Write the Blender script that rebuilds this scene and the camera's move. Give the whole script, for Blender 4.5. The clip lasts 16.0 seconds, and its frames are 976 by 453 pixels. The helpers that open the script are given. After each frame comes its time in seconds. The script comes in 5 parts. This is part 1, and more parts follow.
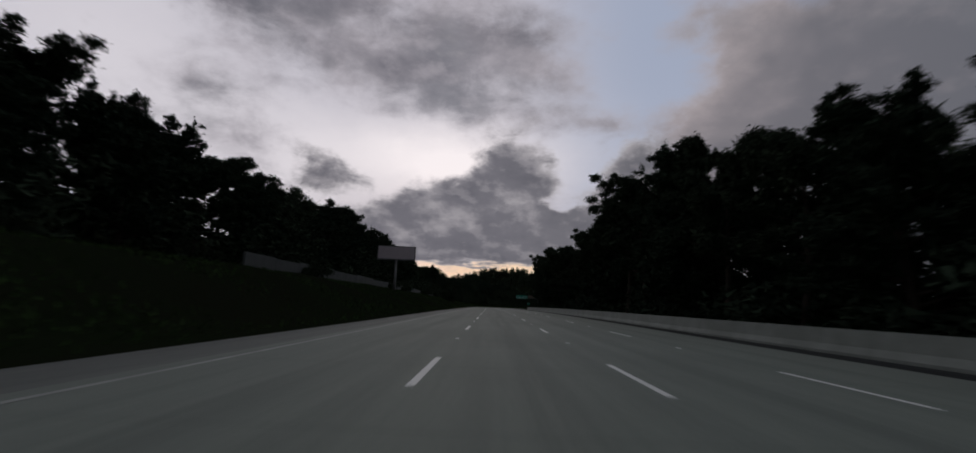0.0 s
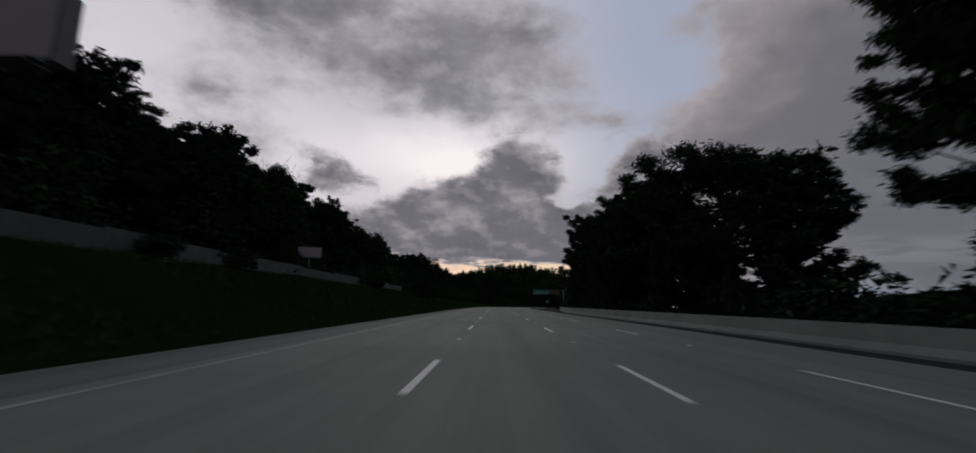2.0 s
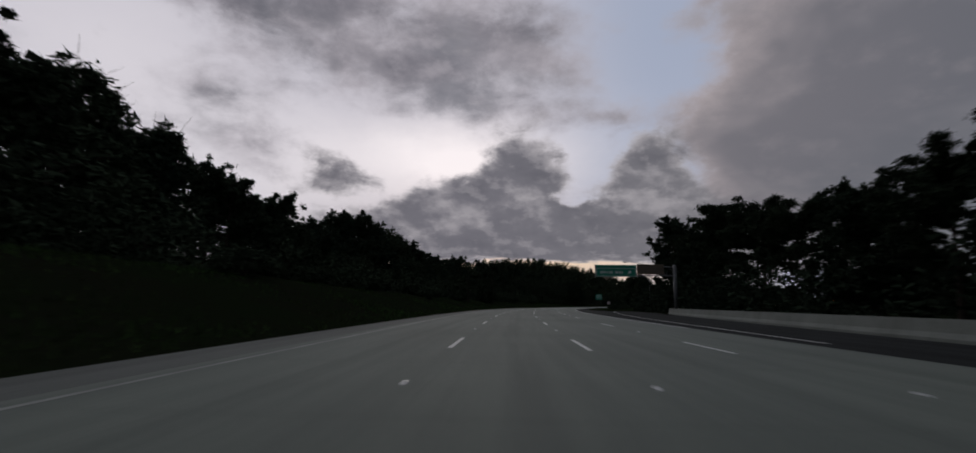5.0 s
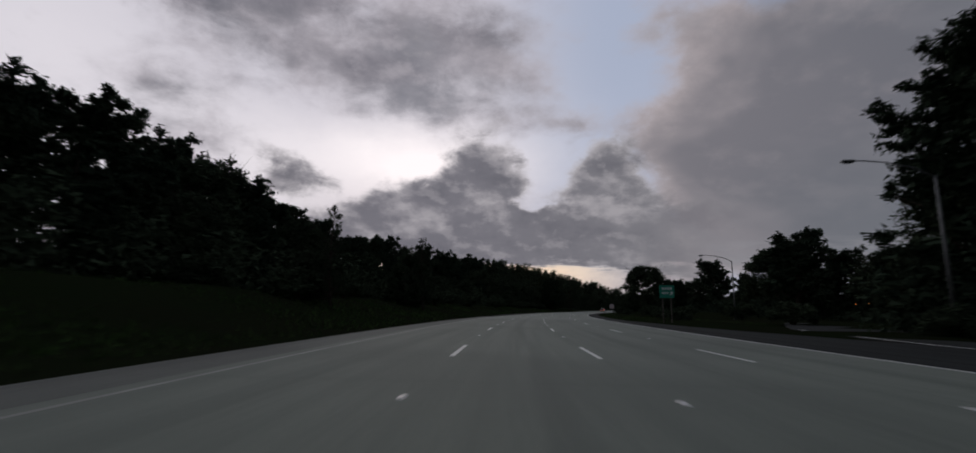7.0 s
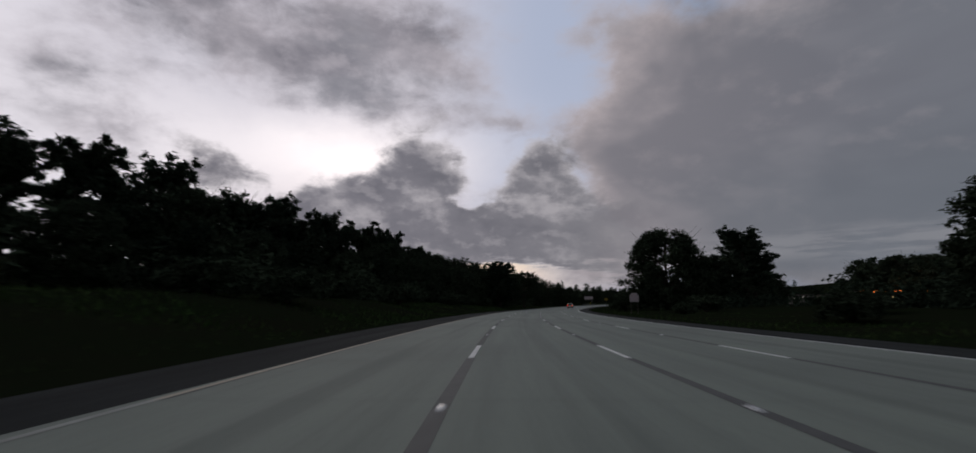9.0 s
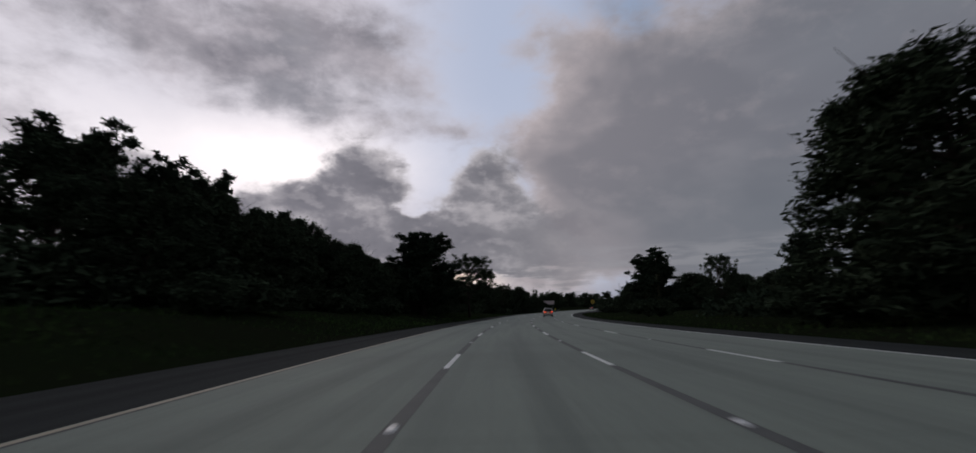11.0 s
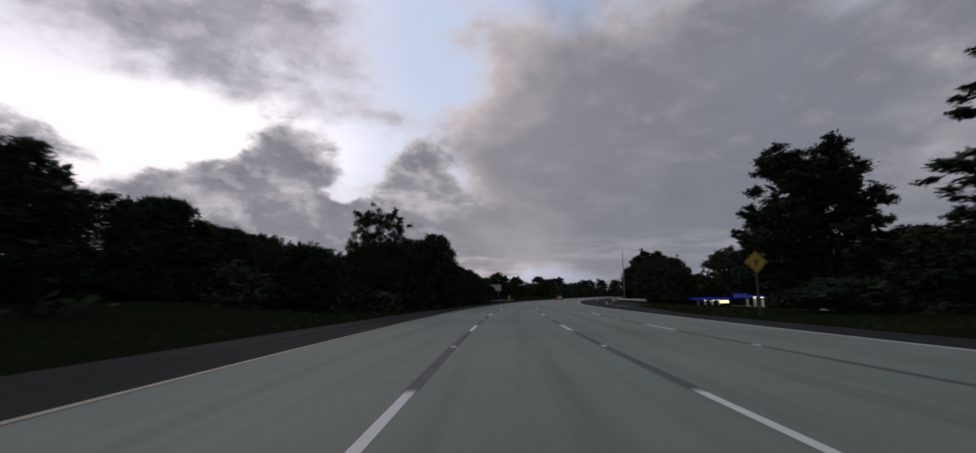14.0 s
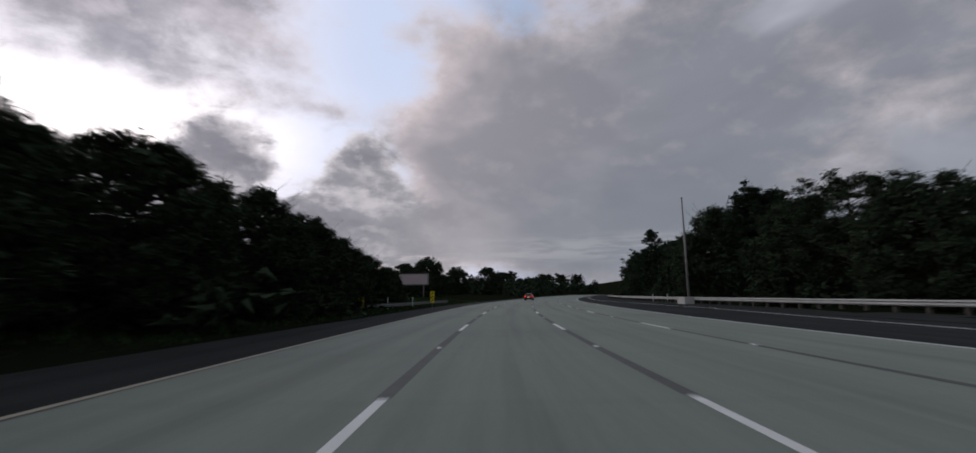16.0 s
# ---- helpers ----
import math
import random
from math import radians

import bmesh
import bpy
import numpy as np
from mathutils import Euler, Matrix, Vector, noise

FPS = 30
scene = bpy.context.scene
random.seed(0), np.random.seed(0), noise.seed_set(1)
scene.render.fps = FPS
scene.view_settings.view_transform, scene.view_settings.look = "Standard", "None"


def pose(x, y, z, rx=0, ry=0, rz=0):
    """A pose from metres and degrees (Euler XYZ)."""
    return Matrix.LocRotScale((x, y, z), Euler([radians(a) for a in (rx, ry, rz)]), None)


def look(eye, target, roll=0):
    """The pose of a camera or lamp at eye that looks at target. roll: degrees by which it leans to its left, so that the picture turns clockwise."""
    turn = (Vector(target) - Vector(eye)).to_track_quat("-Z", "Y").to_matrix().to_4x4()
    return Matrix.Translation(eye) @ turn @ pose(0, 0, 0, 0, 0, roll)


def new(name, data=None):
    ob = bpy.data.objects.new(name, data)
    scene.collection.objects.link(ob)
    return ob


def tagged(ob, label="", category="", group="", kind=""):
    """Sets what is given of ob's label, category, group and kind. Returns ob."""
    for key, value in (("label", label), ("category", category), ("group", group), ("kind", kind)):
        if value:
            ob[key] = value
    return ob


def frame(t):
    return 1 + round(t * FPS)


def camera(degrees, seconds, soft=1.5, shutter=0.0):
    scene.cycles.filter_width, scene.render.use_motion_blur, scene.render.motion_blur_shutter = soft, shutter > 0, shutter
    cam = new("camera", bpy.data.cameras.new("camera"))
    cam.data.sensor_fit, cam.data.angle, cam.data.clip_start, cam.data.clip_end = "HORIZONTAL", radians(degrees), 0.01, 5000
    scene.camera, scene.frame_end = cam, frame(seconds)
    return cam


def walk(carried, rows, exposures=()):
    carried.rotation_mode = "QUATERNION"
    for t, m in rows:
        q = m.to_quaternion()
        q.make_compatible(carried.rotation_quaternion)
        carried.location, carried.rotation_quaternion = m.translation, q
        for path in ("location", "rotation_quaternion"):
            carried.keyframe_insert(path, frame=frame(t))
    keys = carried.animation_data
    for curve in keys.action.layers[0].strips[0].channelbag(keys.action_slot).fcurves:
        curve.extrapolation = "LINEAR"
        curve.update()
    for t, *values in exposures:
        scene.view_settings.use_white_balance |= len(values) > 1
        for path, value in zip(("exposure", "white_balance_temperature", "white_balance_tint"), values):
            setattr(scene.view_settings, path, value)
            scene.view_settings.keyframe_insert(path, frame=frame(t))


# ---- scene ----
FOV = 91.12
# seconds, x, y, z, yaw, pitch, roll
PATH = [
    (0.0, 1.107, 0.000, 1.176, 0.854, 9.237, 2.389),
    (0.5, 1.088, 18.806, 1.194, 0.921, 8.762, 2.029),
    (1.0, 1.130, 37.613, 1.243, 0.968, 8.842, 1.785),
    (1.5, 1.149, 56.422, 1.294, 1.189, 8.812, 1.627),
    (2.0, 1.097, 75.232, 1.310, 1.539, 9.022, 1.545),
    (2.5, 0.999, 94.044, 1.298, 1.918, 9.443, 1.510),
    (3.0, 0.858, 112.855, 1.269, 2.164, 9.584, 1.435),
    (3.5, 0.745, 131.666, 1.226, 2.395, 9.395, 1.266),
    (4.0, 0.619, 150.476, 1.174, 2.651, 9.130, 1.091),
    (4.5, 0.526, 169.283, 1.113, 2.609, 8.951, 0.974),
    (5.0, 0.528, 188.085, 1.047, 2.166, 8.859, 0.914),
    (5.5, 0.682, 206.880, 0.977, 1.376, 8.855, 0.891),
    (6.0, 1.053, 225.664, 0.902, 0.252, 8.945, 0.887),
    (6.5, 1.723, 244.432, 0.822, -1.141, 9.130, 0.880),
    (7.0, 2.783, 263.181, 0.732, -2.711, 9.397, 0.872),
    (7.5, 4.353, 281.895, 0.628, -5.016, 9.684, 0.396),
    (8.0, 6.497, 300.558, 0.513, -7.203, 9.923, -0.013),
    (8.5, 9.177, 319.157, 0.391, -8.894, 9.565, -0.065),
    (9.0, 12.445, 337.662, 0.266, -10.245, 9.153, -0.171),
    (9.5, 16.325, 356.045, 0.142, -12.812, 8.787, -0.760),
    (10.0, 20.689, 374.315, 0.029, -14.534, 9.085, -1.489),
    (10.5, 25.623, 392.433, -0.062, -15.837, 9.627, -1.544),
    (11.0, 31.049, 410.400, -0.136, -16.971, 10.048, -1.209),
    (11.5, 36.900, 428.221, -0.211, -18.200, 10.077, -0.770),
    (12.0, 43.113, 445.910, -0.283, -19.753, 9.450, -0.511),
    (12.5, 49.665, 463.471, -0.344, -20.895, 8.891, -0.440),
    (13.0, 56.705, 480.838, -0.386, -22.509, 8.768, -0.445),
    (13.5, 64.177, 498.021, -0.378, -23.584, 8.701, -0.429),
    (14.0, 72.093, 515.004, -0.319, -25.100, 8.766, -0.487),
    (14.5, 80.555, 531.723, -0.237, -26.737, 8.879, -0.548),
    (15.0, 89.460, 548.208, -0.140, -28.523, 8.736, -0.610),
    (15.5, 98.776, 564.461, -0.058, -30.188, 8.708, -0.714),
    (16.0, 108.473, 580.489, 0.001, -31.938, 8.582, -0.725),
]
# the clip brightens by about half a stop on the way
EXPOSURES = [(0, -0.1), (4, -0.1), (7, 0.05), (9.5, 0.15), (12, 0.45), (13, 0.65), (14, 0.58), (16, 0.72)]
cam = camera(FOV, 16.0, soft=1.6, shutter=0.25)
walk(cam, [(t, pose(x, y, z, 90 + pitch, 0, yaw) @ pose(0, 0, 0, 0, 0, roll)) for t, x, y, z, yaw, pitch, roll in PATH], EXPOSURES)
SKY = 1.0


# ---------------------------------------------------------------- sky and light
def node(tree, kind, **values):
    n = tree.nodes.new(kind)
    for key, value in values.items():
        n.inputs[key].default_value = value
    return n


class Graph:
    """Short hand for arithmetic in a node tree."""

    def __init__(self, tree):
        self.tree = tree

    def put(self, socket, value):
        if isinstance(value, bpy.types.NodeSocket):
            self.tree.links.new(value, socket)
        else:
            socket.default_value = value

    def math(self, op, a, b=0.0, c=0.0, clamp=False):
        n = self.tree.nodes.new("ShaderNodeMath")
        n.operation, n.use_clamp = op, clamp
        for i, v in enumerate((a, b, c)):
            self.put(n.inputs[i], v)
        return n.outputs[0]

    def mix(self, fac, a, b):
        n = self.tree.nodes.new("ShaderNodeMix")
        n.data_type = "RGBA"
        self.put(n.inputs[0], fac)
        self.put(n.inputs[6], a if isinstance(a, bpy.types.NodeSocket) else (*a, 1))
        self.put(n.inputs[7], b if isinstance(b, bpy.types.NodeSocket) else (*b, 1))
        return n.outputs[2]

    def smooth(self, v, low, high, to_low=0.0, to_high=1.0):
        n = self.tree.nodes.new("ShaderNodeMapRange")
        n.interpolation_type = "SMOOTHSTEP"
        for i, x in enumerate((v, low, high, to_low, to_high)):
            self.put(n.inputs[i], x)
        return n.outputs[0]

    def noise(self, vector, scale, detail=4.0, rough=0.55, colour=False, warp=0.0):
        n = self.tree.nodes.new("ShaderNodeTexNoise")
        for name, x in (("Vector", vector), ("Scale", scale), ("Detail", detail), ("Roughness", rough), ("Distortion", warp)):
            self.put(n.inputs[name], x)
        return n.outputs[1 if colour else 0]

    def blob(self, az, el, spot):
        """A soft spot in the sky: bearing, height, half widths (degrees), weight."""
        a, e, ra, re, w = spot
        u = self.math("MULTIPLY", self.math("SUBTRACT", az, a), 1 / ra)
        v = self.math("MULTIPLY", self.math("SUBTRACT", el, e), 1 / re)
        d = self.math("ADD", self.math("MULTIPLY", u, u), self.math("MULTIPLY", v, v))
        return self.math("MULTIPLY", self.math("POWER", 2.718, self.math("MULTIPLY", d, -1.0)), w)

    def total(self, items):
        out = items[0]
        for i in items[1:]:
            out = self.math("ADD", out, i)
        return out


# clouds and gaps of the evening sky: bearing, height, half widths in degrees, weight
HIGH_CLOUDS = [
    (-24, 29.5, 18, 7, 0.85), (-12, 25.5, 9, 3.5, 0.38), (-33, 18.5, 8, 4.5, 0.5), (4, 28, 10, 6, 0.5), (-40, 31, 7, 3, 0.3), (13, 21.5, 7, 1.6, 0.5),
    (30, 23, 8, 9, 0.85), (45, 20, 16, 15, 1.15), (72, 20, 24, 20, 1.2), (-80, 22, 22, 20, 0.5), (30, 12, 8, 7, 0.8), (45, 6, 24, 4, 0.85),
    (17, 27, 4.5, 9, -0.35), (40, 32, 9, 3.5, -0.35), (-44, 24, 9, 6, -0.5), (-12, 16.8, 13, 3.6, -0.75), (-5, 16.5, 8, 3.0, -0.6), (-27, 12, 7, 3, -0.4),
]
LOW_CLOUDS = [
    (-21, 13.8, 4.2, 2.0, 0.9), (2.5, 15.8, 5.0, 4.2, 1.05), (-5, 11, 8, 2.8, 0.9), (17.5, 15.5, 4.6, 3.6, 1.0), (12, 9.5, 16, 3.0, 1.0),
    (-14, 8.2, 9, 2.4, 0.85), (4, 6.4, 20, 1.9, 1.25), (36, 8, 20, 4, 0.9), (7.6, 12.0, 1.7, 1.3, -0.95), (10.5, 18.5, 2.4, 2.4, -0.7), (6, 4.0, 17, 0.8, -0.6), (-28, 8, 8, 3, 0.4),
]
GLOWS = [(-16, 16, 11, 4.5, 0.33), (-42, 21, 12, 8, 0.3), (-4, 18, 18, 6, 0.3), (-28, 14, 10, 5, 0.2), (-4, 16, 9, 3.8, 0.75)]

world = bpy.data.worlds.new("evening_sky")
scene.world = world
world.use_nodes = True
tree = world.node_tree
tree.nodes.clear()
G = Graph(tree)
coord = tree.nodes.new("ShaderNodeTexCoord").outputs["Generated"]
split = tree.nodes.new("ShaderNodeSeparateXYZ")
tree.links.new(coord, split.inputs[0])
dx, dy, dz = split.outputs
az0 = G.math("MULTIPLY", G.math("ARCTAN2", dx, dy), 57.2958)
el0 = G.math("MULTIPLY", G.math("ARCSINE", dz), 57.2958)
flat = tree.nodes.new("ShaderNodeCombineXYZ")
lift = G.math("ADD", G.math("MAXIMUM", dz, 0.0), 0.3)
G.put(flat.inputs[0], G.math("DIVIDE", dx, lift))
G.put(flat.inputs[1], G.math("DIVIDE", dy, lift))
squash = tree.nodes.new("ShaderNodeVectorMath")
squash.operation = "MULTIPLY"
squash.inputs[1].default_value = (1.0, 1.0, 1.7)
tree.links.new(coord, squash.inputs[0])
lay = squash.outputs[0]
warp = tree.nodes.new("ShaderNodeSeparateColor")
G.put(warp.inputs[0], G.noise(lay, 3.6, 9.0, 0.6, colour=True))
az = G.math("ADD", az0, G.math("MULTIPLY", G.math("SUBTRACT", warp.outputs[0], 0.5), 13.0))
el = G.math("ADD", el0, G.math("MULTIPLY", G.math("SUBTRACT", warp.outputs[1], 0.5), G.smooth(el0, 4, 13, 3.5, 8.0)))


def toward_light(scale, detail, rough, by):
    """How a noise changes toward the light."""
    step = tree.nodes.new("ShaderNodeVectorMath")
    step.operation = "ADD"
    step.inputs[1].default_value = by
    tree.links.new(lay, step.inputs[0])
    return G.math("SUBTRACT", G.noise(lay, scale, detail, rough), G.noise(step.outputs[0], scale, detail, rough))


def centred(value, weight):
    return G.math("MULTIPLY", G.math("SUBTRACT", value, 0.5), weight)


soft = G.noise(flat.outputs[0], 1.5, 6.0, 0.5, warp=0.3)
billow = G.noise(lay, 5.0, 9.0, 0.58)
wisp = G.noise(lay, 13.0, 7.0, 0.6, warp=0.5)
puff = G.noise(lay, 24.0, 6.0, 0.58)
high = G.total([G.blob(az, el, s) for s in HIGH_CLOUDS])
high = G.total([high, centred(soft, 1.3), centred(billow, 1.9), centred(wisp, 0.7)])
low = G.total([G.blob(az, el, s) for s in LOW_CLOUDS])
low = G.total([low, centred(billow, 1.2), centred(wisp, 0.7), centred(puff, 0.35), 0.12])
streaks = tree.nodes.new("ShaderNodeCombineXYZ")
G.put(streaks.inputs[0], G.math("MULTIPLY", az0, 0.12))
G.put(streaks.inputs[1], el0)
band = G.noise(streaks.outputs[0], 1.1, 5.0, 0.6)
low = G.math("ADD", low, G.math("MULTIPLY", G.math("SUBTRACT", band, 0.47), G.smooth(el0, 9.0, 5.0, 0.0, 3.4)))
veil = G.smooth(high, -0.05, 0.8)
heap = G.smooth(low, 0.3, 0.74)
# clear air: pale lilac, bluer high up to the right, warm at the horizon
nishita = tree.nodes.new("ShaderNodeTexSky")
nishita.sky_type, nishita.sun_disc = "NISHITA", False
nishita.sun_elevation, nishita.sun_rotation = radians(1.5), radians(-4)
bright = G.total([G.blob(az, el, s) for s in GLOWS])
clear = G.mix(G.smooth(az0, -4, 19), (0.56, 0.54, 0.605), (0.365, 0.41, 0.535))
clear = G.mix(G.smooth(az0, 24, 38), clear, (0.22, 0.285, 0.41))
clear = G.mix(G.math("MULTIPLY", bright, 1.0, clamp=True), clear, (0.98, 0.915, 0.94))
glow = G.math("MULTIPLY", G.smooth(el0, 6.0, 4.3), G.blob(az0, el0, (4, 4, 14, 8, 1.0)))
clear = G.mix(glow, clear, (0.85, 0.68, 0.50))
clear = G.mix(0.012, clear, nishita.outputs[0])
# high cloud: lilac grey, with a rosy edge to the right and then blue grey
thin = G.mix(G.smooth(az0, 8, 24), (0.43, 0.40, 0.44), (0.435, 0.382, 0.395))
thick = G.mix(G.smooth(az0, 0, 22), (0.155, 0.15, 0.178), (0.245, 0.226, 0.246))
thick = G.mix(G.smooth(az0, 24, 58), thick, (0.122, 0.135, 0.162))
body_noise = G.noise(lay, 4.2, 7.0, 0.55, warp=0.35)
depth = G.smooth(G.math("ADD", high, centred(body_noise, G.smooth(az0, 15, 30, 1.8, 0.9))), 0.05, 1.2)
high_cloud = G.mix(G.math("MULTIPLY", depth, 0.92), thin, thick)
drift = G.noise(lay, 2.4, 4.0, 0.5, warp=0.5)
high_cloud = G.mix(G.math("MULTIPLY", G.smooth(drift, 0.5, 0.68), G.smooth(az0, 18, 50, 0.3, 0.75)), high_cloud, (0.285, 0.295, 0.335))
high_cloud = G.mix(G.math("MULTIPLY", G.smooth(drift, 0.52, 0.36), 0.6), high_cloud, (0.12, 0.124, 0.148))
shade_side = toward_light(6.5, 6.0, 0.55, (-0.02, 0.015, -0.05))
high_cloud = G.mix(G.math("MULTIPLY", G.smooth(shade_side, 0.02, 0.2), G.smooth(az0, 10, 26, 0.5, 0.12)), high_cloud, thin)
high_cloud = G.mix(G.math("MULTIPLY", G.math("MULTIPLY", G.smooth(el0, 20, 8), G.smooth(az0, 24, 42)), 0.6), high_cloud, (0.11, 0.125, 0.148))
# heaped low cloud: grey heads with lit rims
rim = G.mix(G.math("MULTIPLY", veil, G.smooth(az0, 14, 24)), (0.50, 0.47, 0.495), (0.26, 0.25, 0.265))
body = G.mix(G.smooth(az0, -10, 40), (0.168, 0.162, 0.188), (0.185, 0.182, 0.2))
low_cloud = G.mix(G.smooth(G.math("ADD", low, centred(wisp, 0.6)), 0.3, 1.0), rim, body)
lit_side = toward_light(5.5, 7.0, 0.55, (-0.012, 0.012, -0.05))
low_cloud = G.mix(G.math("MULTIPLY", G.smooth(lit_side, 0.0, 0.2), 0.5), low_cloud, rim)
low_cloud = G.mix(G.math("MULTIPLY", G.smooth(lit_side, 0.02, -0.2), 0.6), low_cloud, (0.115, 0.113, 0.135))
small_side = toward_light(15.0, 5.0, 0.55, (-0.008, 0.008, -0.02))
low_cloud = G.mix(G.math("MULTIPLY", G.smooth(small_side, 0.0, 0.16), 0.22), low_cloud, rim)
sky = G.mix(veil, clear, high_cloud)
sky = G.mix(G.math("MULTIPLY", heap, G.smooth(az0, 36, 20, 0.0, 1.0)), sky, low_cloud)
pale_band = G.math("MULTIPLY", G.math("MULTIPLY", G.smooth(el0, 3.6, 5.2), G.smooth(el0, 8.0, 6.0)), G.math("MULTIPLY", G.smooth(az0, 24, 34), G.smooth(band, 0.4, 0.6)))
sky = G.mix(G.math("MULTIPLY", pale_band, 0.4), sky, (0.27, 0.27, 0.29))
back = G.smooth(G.math("ABSOLUTE", az0), 75, 120)
sky = G.mix(back, sky, G.mix(G.smooth(billow, 0.35, 0.65), (0.09, 0.10, 0.125), (0.13, 0.14, 0.165)))
sky = G.mix(G.smooth(el0, 36, 62), sky, G.mix(G.smooth(billow, 0.35, 0.65), (0.115, 0.125, 0.15), (0.17, 0.18, 0.21)))
haze = G.smooth(el0, 3.5, -1.0)
sky = G.mix(haze, sky, (0.16, 0.16, 0.175))
background = tree.nodes.new("ShaderNodeBackground")
G.put(background.inputs[0], sky)
background.inputs[1].default_value = SKY
tree.links.new(background.outputs[0], tree.nodes.new("ShaderNodeOutputWorld").inputs[0])

sun_data = bpy.data.lights.new("sun", "SUN")
sun_data.energy, sun_data.angle, sun_data.color = 0.12, radians(25), (1.0, 0.88, 0.78)
new("sun", sun_data).matrix_world = look((0, 0, 300), (0 + 30, -400, 200))


# ---------------------------------------------------------------- materials
def material(name, colour, rough=0.8, second=None, scale=6.0, fine=90.0, amount=0.6, bump=0.02, metal=0.0, per_object=0.0, per_island=0.0, emit=None, emission=0.0, spec=None):
    m = bpy.data.materials.new(name)
    m.use_nodes = True
    t = m.node_tree
    g = Graph(t)
    b = t.nodes["Principled BSDF"]
    b.inputs["Metallic"].default_value = metal
    where = t.nodes.new("ShaderNodeTexCoord").outputs["Object"]
    second = second or tuple(c * 0.6 for c in colour)
    broad = g.noise(where, scale, 5.0, 0.6)
    grain = g.noise(where, fine, 3.0, 0.6)
    fac = g.math("MULTIPLY", g.smooth(g.math("ADD", g.math("MULTIPLY", broad, 0.7), g.math("MULTIPLY", grain, 0.3)), 0.35, 0.65), amount)
    base = g.mix(fac, colour, second)
    if per_object or per_island:
        rnd = t.nodes.new("ShaderNodeObjectInfo").outputs["Random"] if per_object else t.nodes.new("ShaderNodeNewGeometry").outputs["Random Per Island"]
        k = per_object or per_island
        hsv = t.nodes.new("ShaderNodeHueSaturation")
        g.put(hsv.inputs["Value"], g.math("ADD", g.math("MULTIPLY", rnd, 2 * k), 1 - k))
        g.put(hsv.inputs["Color"], base)
        base = hsv.outputs[0]
    g.put(b.inputs["Base Color"], base)
    g.put(b.inputs["Roughness"], g.math("ADD", g.math("MULTIPLY", grain, 0.16), rough - 0.08, clamp=True))
    if bump:
        n = t.nodes.new("ShaderNodeBump")
        n.inputs["Strength"].default_value, n.inputs["Distance"].default_value = 0.6, bump
        g.put(n.inputs["Height"], g.math("ADD", g.math("MULTIPLY", broad, 0.5), g.math("MULTIPLY", grain, 0.5)))
        t.links.new(n.outputs[0], b.inputs["Normal"])
    if spec is not None:
        b.inputs["Specular IOR Level"].default_value = spec
    if emit:
        b.inputs["Emission Color"].default_value = (*emit, 1)
        b.inputs["Emission Strength"].default_value = emission
    return m


def glass(name, tint=(0.02, 0.022, 0.025), rough=0.05):
    m = bpy.data.materials.new(name)
    m.use_nodes = True
    b = m.node_tree.nodes["Principled BSDF"]
    b.inputs["Base Color"].default_value = (*tint, 1)
    b.inputs["Roughness"].default_value = rough
    b.inputs["IOR"].default_value = 1.5
    return m


